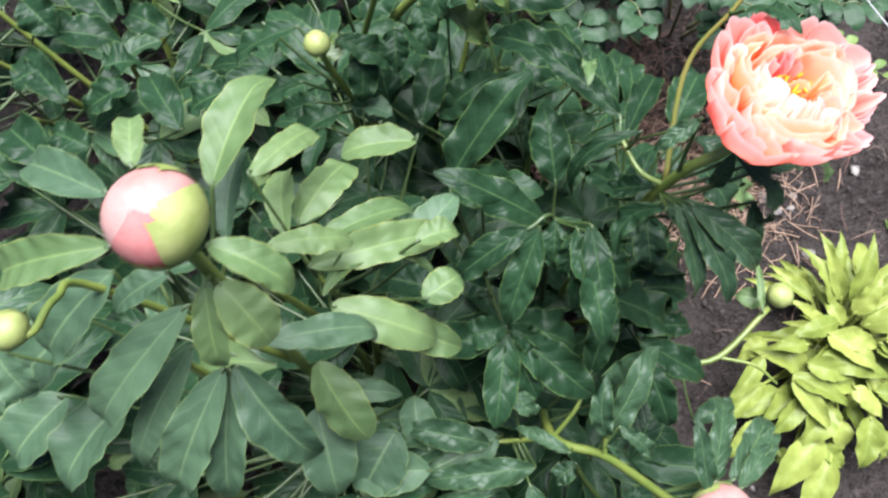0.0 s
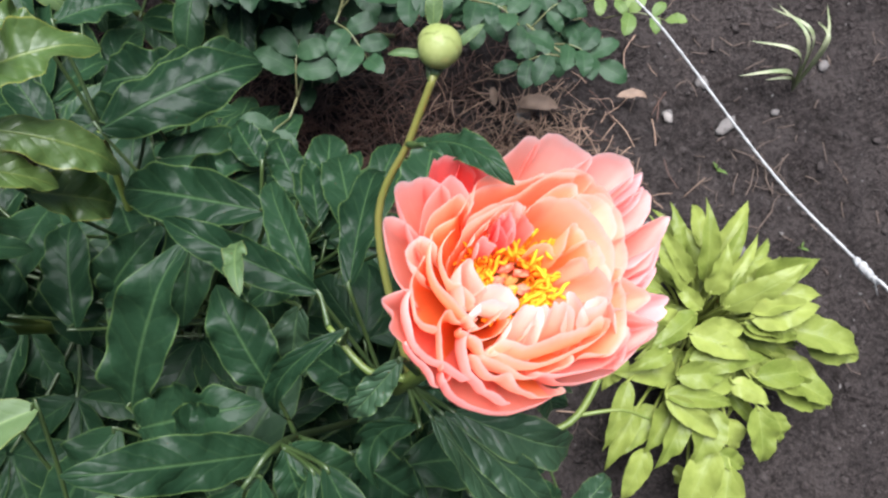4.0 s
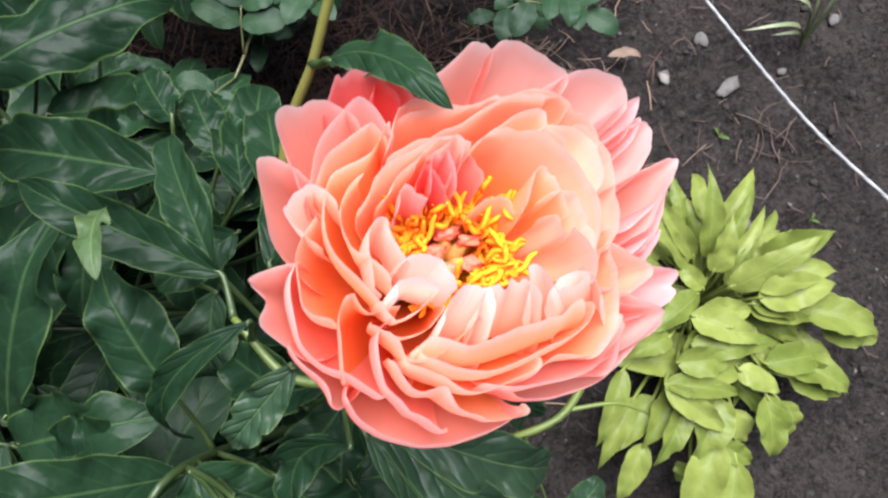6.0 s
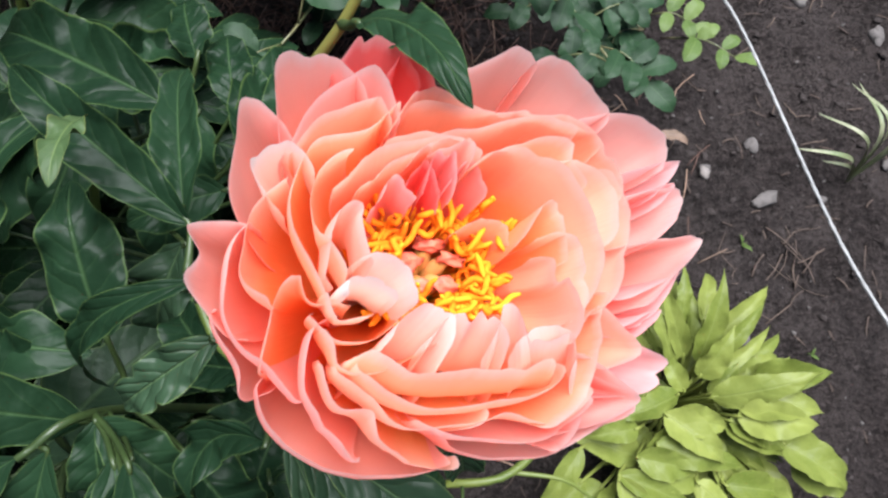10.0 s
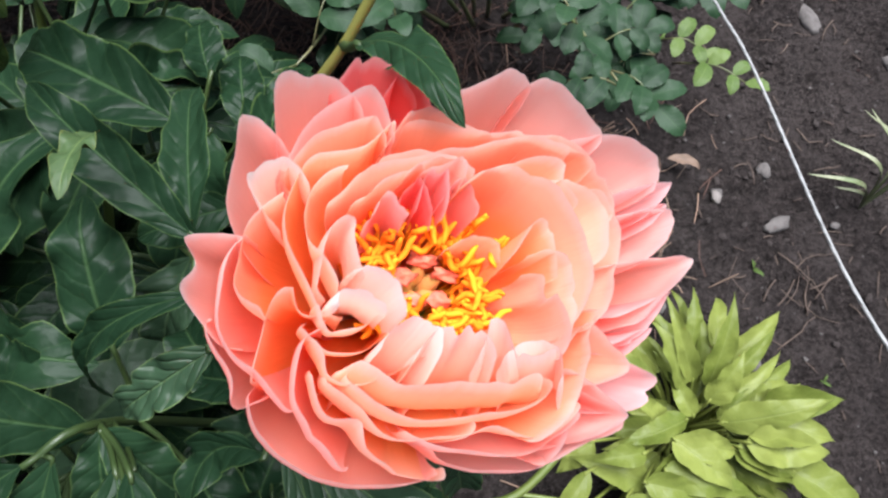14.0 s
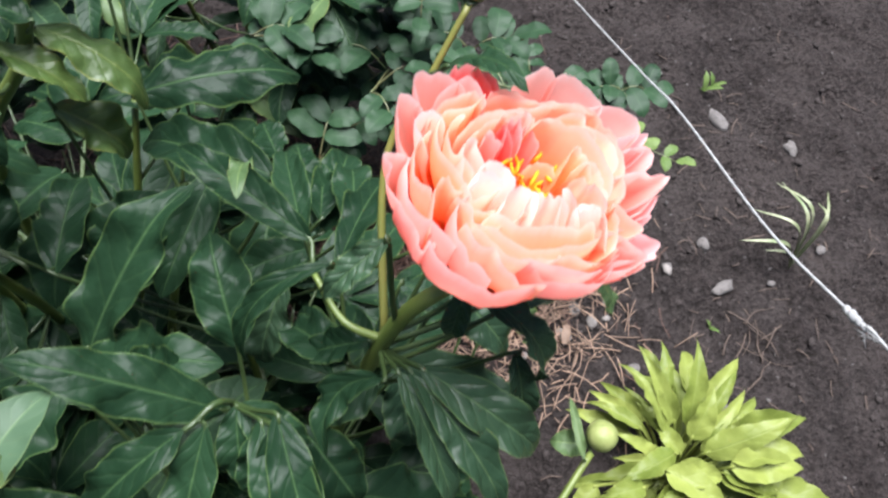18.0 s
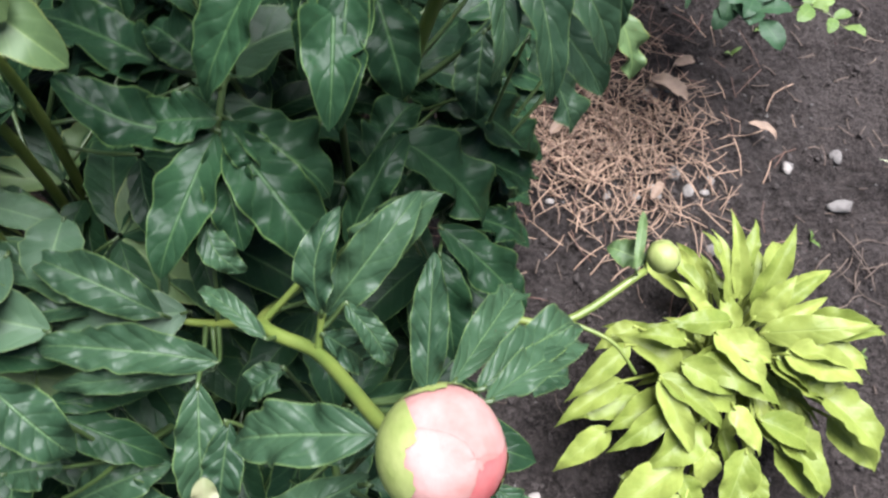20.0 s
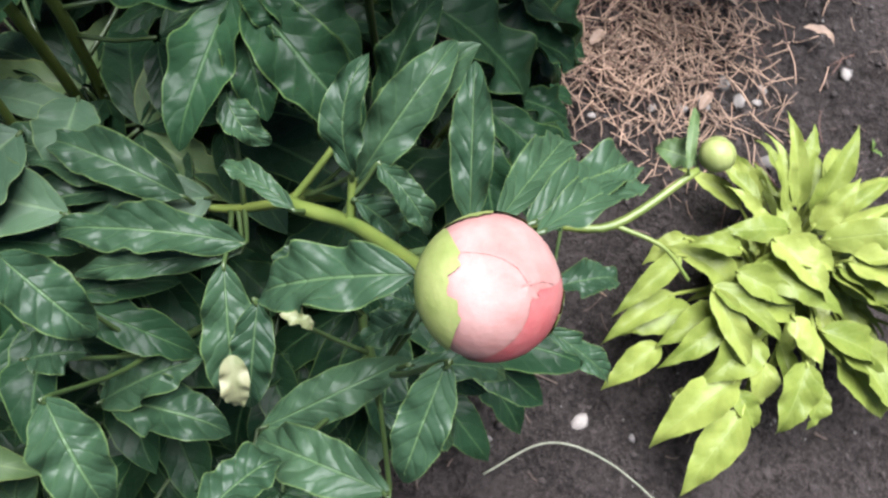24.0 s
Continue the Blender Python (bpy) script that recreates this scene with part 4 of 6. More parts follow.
leaf(plant_c, (-0.210, 0.183, 0.600), (-0.256, 0.075, 0.580), 0.044)
leaf(plant_c, (-0.159, 0.163, 0.580), (-0.184, 0.059, 0.550), 0.058)
leaf(plant_c, (-0.334, 0.188, 0.560), (-0.359, 0.091, 0.540), 0.060)
leaf(plant_c, (-0.464, 0.111, 0.620), (-0.511, 0.105, 0.600), 0.032)
leaf(plant_c, (-0.120, 0.114, 0.600), (-0.087, 0.214, 0.580), 0.046)
leaf(plant_c, (-0.038, 0.084, 0.620), (0.005, 0.179, 0.600), 0.045)
leaf(plant_c, (-0.157, 0.126, 0.560), (-0.206, 0.082, 0.550), 0.058)

leaf(plant_d, (-0.776, 0.103, 0.620), (-0.864, 0.186, 0.600), 0.044)
leaf(plant_d, (-0.869, 0.225, 0.580), (-0.755, 0.226, 0.560), 0.054)
leaf(plant_d, (-0.723, 0.151, 0.580), (-0.788, 0.119, 0.560), 0.043)
leaf(plant_d, (-0.766, 0.175, 0.580), (-0.724, 0.196, 0.560), 0.052)
leaf(plant_d, (-0.627, 0.069, 0.620), (-0.693, 0.157, 0.600), 0.047)
leaf(plant_d, (-0.722, 0.279, 0.500), (-0.797, 0.316, 0.500), 0.049)
leaf(plant_d, (-0.755, 0.003, 0.660), (-0.834, 0.061, 0.640), 0.054)
leaf(plant_d, (-0.782, -0.018, 0.640), (-0.831, 0.056, 0.620), 0.041)
leaf(plant_d, (-0.736, 0.043, 0.620), (-0.790, 0.064, 0.620), 0.041)
leaf(plant_d, (-0.867, 0.249, 0.620), (-0.824, 0.212, 0.600), 0.053)
leaf(plant_d, (-0.641, 0.158, 0.600), (-0.592, 0.129, 0.580), 0.041)
leaf(plant_d, (-0.571, 0.124, 0.620), (-0.633, 0.102, 0.600), 0.046)
leaf(plant_d, (-0.781, 0.264, 0.550), (-0.844, 0.337, 0.550), 0.064)
leaf(plant_d, (-0.854, 0.125, 0.620), (-0.815, 0.150, 0.620), 0.044)

bud(plant_a, (-0.015, 0.117, 0.890), 0.0115, (0.02, 0.02, 1), 0, seed=1)
leaf(plant_a, (-0.015, 0.128, 0.888), (-0.009, 0.146, 0.900), 0.009, col=1, bend=0.1, ns=8, nu=4)
leaf(plant_a, (-0.022, 0.117, 0.883), (-0.041, 0.123, 0.885), 0.005, col=1, bend=0.1, ns=8, nu=4)
leaf(plant_a, (-0.007, 0.117, 0.883), (0.011, 0.123, 0.890), 0.005, col=1, bend=0.1, ns=8, nu=4)
bud(plant_a, (-0.0245, -0.345, 0.685), 0.0328, (0.55, -0.10, 1), 1, seed=2, clasp=((-0.55, 2.1, 1.02), (4.3, 1.7, 1.30), (2.75, 1.0, 0.86)), furl=((-0.7, 2.9, 0.08, 0), (3.3, 3.0, 0.04, 0), (1.75, 2.2, 0.20, 1)))
bud(plant_a, (0.207, -0.016, 0.256), 0.020, (0.2, 0.3, 1), 0, seed=3)
leaf(plant_a, (0.192, -0.022, 0.240), (0.145, -0.012, 0.235), 0.034, col=1, bend=0.08)
leaf(plant_a, (0.177, -0.044, 0.260), (0.175, 0.036, 0.260), 0.012, col=1, bend=0.08)
leaf(plant_a, (-0.162, -0.382, 0.538), (-0.154, -0.410, 0.510), 0.018, col=2, stalk=0, wave=0.16, bend=0.15, full=0.4)
leaf(plant_a, (-0.149, -0.344, 0.500), (-0.126, -0.346, 0.490), 0.011, col=2, stalk=0, wave=0.25, bend=0.2)
bud(plant_b, (-0.437, -0.192, 1.05), 0.0295, (-0.10, -0.15, 1), 1, seed=4, clasp=((2.1, 2.0, 0.45), (-0.7, 1.5, 1.25), (4.2, 1.5, 1.0), (0.9, 1.5, 1.3)), furl=((-0.9, 2.8, 0.12, 0), (1.0, 2.4, 0.08, 1)))
bud(plant_b, (-0.570, -0.243, 0.955), 0.014, (-0.4, 0.1, 1), 0, seed=5)
bud(plant_c, (-0.428, 0.089, 0.784), 0.0135, (0.1, 0, 1), 0, seed=6)


# lower foliage
filler(plant_a, 32, (-0.20, 0.05), (0.20, 0.22), 0.18, 0.44, 11)
filler(plant_a, 38, (-0.17, -0.17), (0.18, 0.18), 0.10, 0.32, 12)
filler(plant_a, 30, (-0.24, -0.40), (0.19, 0.16), 0.08, 0.28, 16)
filler(plant_b, 38, (-0.46, -0.18), (0.24, 0.26), 0.20, 0.52, 13, pale=0.1)
filler(plant_b, 24, (-0.55, -0.42), (0.26, 0.18), 0.12, 0.45, 17, pale=0.1)
filler(plant_b, 18, (-0.75, -0.20), (0.20, 0.30), 0.20, 0.55, 18, pale=0.1)
filler(plant_c, 36, (-0.40, 0.14), (0.22, 0.18), 0.18, 0.50, 14)
filler(plant_d, 46, (-0.92, 0.25), (0.32, 0.40), 0.22, 0.56, 15, pale=0.15)

plant_e = thing("peony_plant", -0.25, 0.74, 0.0, "leafy green peony without blooms behind the others", "plant", "peonies in the bed")
for dx, dy, z in ((-0.20, 0.02, 0.40), (-0.06, -0.10, 0.42), (0.10, -0.02, 0.36), (0.02, 0.12, 0.44), (-0.34, -0.04, 0.42), (0.20, 0.08, 0.34)):
    stem(plant_e, [(-0.25 + dx * 0.2, 0.74 + dy * 0.2, -0.02), (-0.25 + dx * 0.7, 0.74 + dy * 0.7, z * 0.6), (-0.25 + dx, 0.74 + dy, z)], [0.005, 0.004, 0.0025])
filler(plant_e, 64, (-0.30, 0.74), (0.36, 0.20), 0.20, 0.46, 28, pale=0.12)
filler(plant_c, 16, (-0.32, 0.30), (0.12, 0.10), 0.14, 0.40, 19)
filler(plant_c, 22, (-0.48, 0.40), (0.24, 0.16), 0.14, 0.42, 20)

# the bed goes on to the side and to the front
# plants added beyond the view, to keep low side light out of the foliage
for x, y, seed in ((-1.02, -0.42, 41), (-0.42, -0.88, 42), (-1.05, 0.72, 43), (-1.0, -0.95, 44)):
    more = thing("peony_plant", x, y, 0.0, "leafy dark green peony without blooms, added out of view against side light", "plant", "peonies in the bed")
    for j in range(6):
        dx, dy = 0.17 * math.cos(j * 1.05 + seed), 0.17 * math.sin(j * 1.05 + seed)
        stem(more, [(x + dx * 0.2, y + dy * 0.2, -0.02), (x + dx * 0.8, y + dy * 0.8, 0.35), (x + dx, y + dy, 0.60)], [0.005, 0.004, 0.0025])
    filler(more, 52, (x, y), (0.33, 0.33), 0.22, 0.68, seed, pale=0.06)

# ---- the open bloom ----
HEART = np.array((-0.0190, -0.0055, 0.8300))
AXIS = unit(np.array((0.24, 0.02, 1.0)))
EX = unit(np.cross((0.0, 1.0, 0.0), AXIS))
EY = np.cross(AXIS, EX)
bloom = part("flower", mesh_from("flower", *lump(0.010, 5, (1, 1, 0.7), 0.1, 8, 12)), M_STEM, plant_a, "fully open coral-pink double peony bloom with yellow centre")
bloom.location = Vector(HEART - np.array(plant_a.location))
petal_seed = itertools.count(100)


def lean(v):
    """From the bloom's own upright frame to its leaning one."""
    v = np.asarray(v, float)
    return v[..., :1] * EX + v[..., 1:2] * EY + v[..., 2:3] * AXIS


def petal(material, belly, low, *rim, ns=22, nu=32):
    """A cupped petal from the heart to a rim through the given places, in millimetres of the bloom's own frame.
    belly: how far out it bulges on the way, as a share of the rim's reach; well above 1 it closes over the heart. low: how low the bulge sits."""
    rng = np.random.default_rng(next(petal_seed))
    ph = rng.uniform(0, 6.283, 7)
    c = np.array(rim) / 1000
    turn_in = np.array((1.12, 1.12, 0.80) if belly > 1.3 else (0.95, 0.95, 0.82))
    ends = [(e + 0.22 * (e - n)) * turn_in for e, n in ((c[0], c[1]), (c[-1], c[-2]))]
    c = smooth_path(np.vstack([ends[:1], c, ends[1:]]), nu + 1)
    u = np.linspace(-1, 1, nu + 1)[:, None]
    size = np.linalg.norm(np.diff(c, axis=0), axis=1).sum()
    flat, tall = c[:, :2], c[:, 2:]
    reach = np.linalg.norm(flat, axis=1, keepdims=True)
    heading = unit(flat.mean(axis=0))
    out = 0.7 * flat / reach + 0.3 * heading
    out = out / np.linalg.norm(out, axis=1, keepdims=True)
    foot = np.hstack([out * np.minimum(0.009, 0.4 * reach), 0 * tall - 0.002])
    plain_rim = np.hstack([np.polyval(np.polyfit(u[:, 0], col, 3), u) for col in c.T])
    swell = plain_rim[:, :2] * belly if belly < 1.3 else plain_rim[:, :2] + out * (belly - 1) * reach.mean()
    mid = np.hstack([swell, plain_rim[:, 2:] * low])
    rise = c - mid
    rise = rise / np.linalg.norm(rise, axis=1, keepdims=True)
    nick = 0.0006 * np.sin(u * 9 + ph[0]) + 0.0004 * np.sin(u * 23 + ph[1]) + 0.0002 * np.sin(u * 41 + ph[2])
    nick = nick - min(0.004, 0.07 * size) * np.exp(-((u - rng.uniform(-0.5, 0.5)) / 0.07) ** 2) * (rng.random() < 0.55)
    end = c + rise * nick
    s = np.linspace(0, 1, ns + 1)[:, None, None]
    pos = (1 - s) ** 2 * foot + 2 * s * (1 - s) * mid + s ** 2 * end
    across = np.hstack([out, 0 * tall])
    ruffle = s ** 4 * min(0.016 * size, 0.0009) * (np.sin(u * 5.3 + ph[3]) + 0.55 * np.sin(u * 10.7 + ph[4]))
    crease = np.sin(np.pi * s) * 0.0004 * np.sin(u * 7 + 2.5 * s + ph[5])
    lip = np.clip((s - 0.86) / 0.14, 0, 1) ** 2 * 0.0007 * np.sin(u * 2.7 + ph[6])
    pos = pos + across * (ruffle + crease + lip)
    uv = np.stack(np.broadcast_arrays(u[:, 0][None, :] * 0.5 + 0.5, s[:, :, 0]), -1)
    me = mesh_from("petal", lean(pos).reshape(-1, 3), grid_faces(ns + 1, nu + 1), uv.reshape(-1, 2))
    return part("petal", me, material, bloom)


petal(M_PETAL_OUT, 0.95, 0.2, (1.5, 52.5, 50), (4.7, 58.1, 56), (15.2, 62.6, 60), (23.0, 64.2, 60), (30.6, 63.7, 54))
petal(M_PETAL_OUT, 0.95, 0.2, (28.6, 62.8, 53), (36.4, 66.0, 57), (47.7, 58.9, 56), (55.6, 48.5, 53))
petal(M_PETAL_OUT, 0.95, 0.2, (47.9, 48.1, 52), (64.1, 50.7, 52), (77.8, 44.5, 51), (78.4, 34.6, 50))
petal(M_PETAL_PINK, 0.92, 0.2, (66.4, 31.9, 49), (84.7, 36.7, 48), (74.6, 24.2, 47))
petal(M_PETAL_PINK, 0.92, 0.2, (68.4, 23.4, 48), (83.4, 29.5, 47), (75.3, 20.2, 47))
petal(M_PETAL_OUT, 0.92, 0.2, (63.4, 22.8, 49), (82.0, 26.7, 48), (85.2, 19.2, 48), (71.1, 7.3, 48))
petal(M_PETAL_OUT, 0.95, 0.22, (59.7, 4.5, 54), (85.8, 10.7, 48), (89.8, 6.2, 47), (71.1, -11.5, 50))
petal(M_PETAL_PINK, 0.92, 0.2, (64.3, -10.1, 46), (84.2, -1.9, 45), (68.3, -18.7, 45))
petal(M_PETAL_PINK, 0.92, 0.2, (59.1, -20.4, 46), (74.1, -14.3, 45), (62.5, -28.8, 46))
petal(M_PETAL_PINK, 0.95, 0.2, (57.3, -24.8, 45), (73.3, -30.0, 44), (69.9, -40.0, 44), (48.7, -43.4, 45))
petal(M_PETAL_OUT, 1, 0.2, (44.7, -35.8, 48), (60.2, -44.2, 48), (49.7, -51.6, 49), (30.7, -57.3, 52))
petal(M_PETAL_OUT, 1.08, 0.2, (37.6, -49.4, 54), (30.2, -58.1, 53), (17.1, -61.5, 52), (5.2, -58.9, 52), (-6.9, -51.7, 53))
petal(M_PETAL_OUT, 1.1, 0.2, (-3.2, -61.2, 52), (-17.5, -64.1, 51), (-31.5, -63.7, 51), (-42.2, -57.4, 52), (-51.2, -50.0, 53), (-55.1, -40.5, 53))
petal(M_PETAL_OUT, 1.05, 0.22, (-52.1, -40.5, 52), (-58.2, -42.1, 50), (-61.7, -34.5, 51), (-67.7, -21.6, 54))
petal(M_PETAL_OUT, 0.95, 0.25, (-63.5, -25.0, 52), (-73.3, -13.4, 57), (-72.3, -6.5, 60), (-74.5, 1.7, 58), (-61.1, 4.5, 54))
petal(M_PETAL_OUT, 0.95, 0.22, (-58.7, 1.0, 54), (-64.6, 15.9, 54), (-64.3, 35.8, 56), (-59.9, 40.2, 56), (-50.4, 34.8, 54))
petal(M_PETAL_OUT, 0.95, 0.22, (-50.3, 27.1, 54), (-53.5, 52.3, 55), (-44.8, 55.4, 57), (-34.9, 54.2, 57), (-27.9, 48.0, 56))
petal(M_PETAL_DEEP, 0.9, 0.2, (-35.3, 55.4, 50), (-27.5, 64.8, 54), (-19.2, 64.0, 56), (-9.3, 55.9, 52))
petal(M_PETAL_DEEP, 0.9, 0.2, (-18.3, 56.7, 52), (-14.2, 62.3, 54), (-8.8, 60.8, 54), (-0.2, 50.4, 52))
petal(M_PETAL_OUT, 0.95, 0.3, (-49.8, 26.0, 57), (-39.9, 42.9, 58), (-24.6, 51.9, 60), (-18.7, 40.1, 60))
petal(M_PETAL, 0.95, 0.3, (-47.5, 23.3, 58), (-39.3, 35.2, 60), (-26.5, 43.2, 61), (-20.4, 37.3, 60))
petal(M_PETAL_WHITE, 0.95, 0.3, (-53.5, 10.0, 60), (-58.1, 16.2, 64), (-55.9, 23.2, 65), (-49.8, 25.3, 64), (-43.4, 19.8, 62))
petal(M_PETAL, 1, 0.3, (-50.9, 15.9, 62), (-58.6, 7.2, 60), (-60.8, -4.5, 60), (-59.8, -13.5, 60), (-54.2, -17.8, 60))
petal(M_PETAL_OUT, 1.1, 0.25, (-60.6, 2.7, 59), (-65.1, -5.7, 58), (-65.2, -17.7, 58), (-59.4, -28.6, 58), (-52.0, -35.7, 57), (-45.0, -43.2, 57))
petal(M_PETAL, 1.05, 0.3, (-54.5, -34.9, 56), (-52.7, -23.4, 58), (-50.2, -13.5, 62), (-46.4, -11.1, 64), (-42.1, -17.8, 62), (-34.1, -18.3, 62))
petal(M_PETAL_OUT, 1.1, 0.25, (-37.7, -22.3, 63), (-43.3, -26.6, 61), (-43.5, -38.1, 59), (-38.7, -48.9, 57), (-29.7, -59.0, 55))
petal(M_PETAL, 1.1, 0.25, (-39.2, -35.3, 61), (-35.5, -46.1, 60), (-26.3, -48.1, 59), (-23.3, -53.6, 57), (-13.8, -59.3, 55), (-1.6, -61.8, 55))
petal(M_PETAL, 1.1, 0.28, (-34.8, -36.0, 60), (-26.9, -44.0, 58), (-17.6, -50.8, 58), (-4.9, -50.6, 58), (6.7, -48.2, 58))
petal(M_PETAL_OUT, 1.08, 0.25, (-10.1, -52.0, 59), (4.8, -54.3, 58), (18.7, -55.4, 57), (31.8, -52.6, 56), (41.2, -43.8, 55))
petal(M_PETAL, 1.08, 0.28, (-8.1, -51.0, 58), (5.0, -50.5, 58), (14.8, -48.8, 57), (29.3, -49.4, 56), (41.4, -41.3, 55))
petal(M_PETAL_OUT, 1.05, 0.28, (44.5, -32.9, 54), (58.5, -43.0, 52), (51.7, -48.8, 51), (34.2, -53.4, 51))
petal(M_PETAL, 1, 0.3, (34.8, -28.2, 57), (45.7, -16.8, 56), (53.4, -20.7, 54), (59.9, -29.7, 54), (48.2, -34.6, 54))
petal(M_PETAL, 0.98, 0.3, (26.4, -50.2, 60), (38.8, -41.5, 58), (45.4, -29.7, 56), (46.0, -19.2, 55), (49.6, -12.3, 56))
petal(M_PETAL, 0.98, 0.3, (53.0, 28.7, 55), (59.8, 16.2, 54), (58.9, 3.0, 54), (55.5, -8.2, 54), (46.1, -16.8, 56))
petal(M_PETAL, 0.98, 0.3, (31.4, 42.7, 56), (46.4, 42.3, 56), (55.6, 34.8, 55), (56.6, 20.4, 55))
petal(M_PETAL_IN, 0.98, 0.3, (34.0, 29.2, 57), (42.9, 30.6, 57), (53.9, 21.8, 56), (51.5, 5.8, 56))
petal(M_PETAL, 0.95, 0.3, (-20.0, 36.4, 58), (-10.2, 48.9, 58), (-0.4, 47.7, 58), (9.0, 44.2, 57), (24.2, 44.9, 57))
petal(M_PETAL, 0.95, 0.3, (-10.9, 43.2, 57), (8.6, 42.2, 58), (23.8, 44.8, 58), (40.0, 45.5, 57), (50.6, 37.8, 56))
petal(M_PETAL, 0.95, 0.32, (-18.6, 30.8, 59), (-5.0, 35.2, 60), (7.6, 37.9, 60), (27.0, 42.5, 59), (41.2, 41.0, 58))
petal(M_PETAL_IN, 1, 0.35, (-39.8, -16.1, 66), (-48.7, 1.1, 65), (-49.6, 13.8, 64), (-44.4, 24.6, 63), (-37.2, 28.7, 62), (-27.4, 32.6, 61), (-17.8, 42.0, 60))
petal(M_PETAL_IN, 1, 0.35, (-34.8, -9.4, 67), (-42.2, 4.3, 66), (-42.2, 15.6, 65), (-34.4, 25.7, 64))
petal(M_PETAL, 0.98, 0.35, (-35.6, 15.5, 62), (-26.0, 24.4, 62), (-11.8, 29.8, 62), (3.5, 33.1, 61))
petal(M_PETAL_IN, 0.98, 0.35, (5.3, 24.8, 60), (12.8, 29.9, 60), (28.1, 36.4, 60), (36.3, 34.5, 60), (37.4, 28.8, 59), (43.3, 22.8, 59))
petal(M_PETAL, 0.98, 0.35, (9.0, 27.8, 60), (21.2, 31.1, 60), (32.3, 27.1, 60), (42.8, 17.2, 59), (47.5, 5.1, 58), (45.7, -7.5, 58), (36.7, -19.9, 58))
petal(M_PETAL, 0.98, 0.38, (-29.2, 16.1, 62), (-21.1, 21.7, 62), (-9.3, 27.6, 62))
petal(M_PETAL, 0.98, 0.38, (-14.4, 24.9, 62), (-3.7, 30.6, 61), (7.3, 29.9, 60))
petal(M_PETAL_IN, 1, 0.4, (22.4, 3.7, 58), (24.8, 10.9, 59), (29.6, 15.6, 59), (33.6, 10.3, 59), (35.3, -0.9, 58))
petal(M_PETAL_IN, 1, 0.4, (32.8, 5.5, 60), (38.2, 1.4, 60), (40.0, -8.1, 60), (37.5, -20.2, 60))
petal(M_PETAL_CREAM, 1.15, 0.4, (29.5, -2.1, 58), (28.9, -10.7, 62), (34.0, -9.1, 62), (36.7, -17.1, 62), (30.9, -27.3, 63))
petal(M_PETAL_CREAM, 1.2, 0.4, (-37.9, -10.8, 66), (-37.3, 1.2, 67), (-33.8, 8.6, 67), (-30.1, 6.3, 66), (-27.8, -5.8, 66))
petal(M_PETAL_IN, 1.05, 0.35, (-40.2, -27.0, 65), (-34.7, -34.8, 63), (-26.0, -36.8, 61), (-17.4, -33.8, 61), (-9.2, -29.4, 63))
petal(M_PETAL, 1.05, 0.4, (-42.6, -22.4, 63), (-36.7, -28.1, 62), (-27.7, -28.7, 62), (-19.4, -22.7, 63))
petal(M_PETAL_IN, 1.05, 0.4, (-39.8, -16.9, 66), (-35.8, -22.6, 65), (-28.4, -22.4, 65), (-22.4, -17.9, 66))
petal(M_PETAL_IN, 1.25, 0.35, (-27.9, -35.5, 63), (-15.0, -45.0, 60), (1.5, -45.1, 59), (16.4, -43.0, 60), (29.8, -36.9, 62))
petal(M_PETAL_CREAM, 2.0, 0.3, (-22.5, -28.4, 66), (-19.5, -22.5, 69), (-12.0, -18.8, 71), (-7.5, -22.0, 70), (-5.5, -29.0, 67))
petal(M_PETAL_CREAM, 2.15, 0.3, (-11.0, -27.5, 67), (-8.0, -22.0, 69), (-4.0, -20.9, 70), (-1.2, -23.6, 69), (2.2, -20.6, 70), (6.4, -21.6, 70), (10.5, -28.5, 67))
petal(M_PETAL_CREAM, 2.05, 0.32, (6.5, -27.0, 68), (8.4, -20.8, 71), (12.2, -20.4, 71), (14.6, -25.0, 69), (20.2, -27.4, 68), (29.4, -26.1, 66))
petal(M_PETAL_CREAM, 1.9, 0.35, (15.8, -28.0, 67), (25.2, -23.8, 66), (30.9, -26.0, 65), (31.2, -34.0, 65))
petal(M_PETAL_IN, 1.5, 0.34, (-27.0, -31.0, 65), (-17.0, -34.5, 65), (-4.0, -36.5, 64), (10.0, -36.0, 64), (24.0, -33.0, 65))
petal(M_PETAL_WHITE, 1.2, 0.4, (-35.6, -17.5, 70), (-34.1, -13.2, 71), (-27.7, -12.8, 72), (-21.4, -17.2, 71))
petal(M_PETAL_WHITE, 1.25, 0.4, (-29.2, -6.5, 69), (-24.1, -5.8, 70), (-18.3, -11.1, 71), (-16.1, -18.4, 70))
petal(M_PETAL_PINK, 0.95, 0.5, (-25.0, 11.0, 58), (-22.0, 17.0, 60), (-18.0, 19.4, 60), (-15.5, 16.4, 58), (-12.8, 14.2, 57))
petal(M_PETAL_DEEP, 0.95, 0.5, (-13.9, 19.3, 57), (-9.2, 25.4, 57), (-4.2, 17.2, 55))
petal(M_PETAL_PINK, 0.95, 0.5, (-8.0, 21.0, 59), (-6.5, 27.2, 61), (-3.4, 26.4, 60), (-1.0, 28.0, 60), (0.5, 20.0, 57))
petal(M_PETAL_PINK, 0.95, 0.5, (-1.8, 19.0, 57), (2.9, 26.5, 57), (8.5, 25.7, 54), (12.0, 20.1, 53))
petal(M_PETAL_CREAM, 0.95, 0.5, (-9.0, 27.0, 61), (-4.0, 28.8, 62), (3.0, 30.9, 62), (4.7, 27.0, 61))
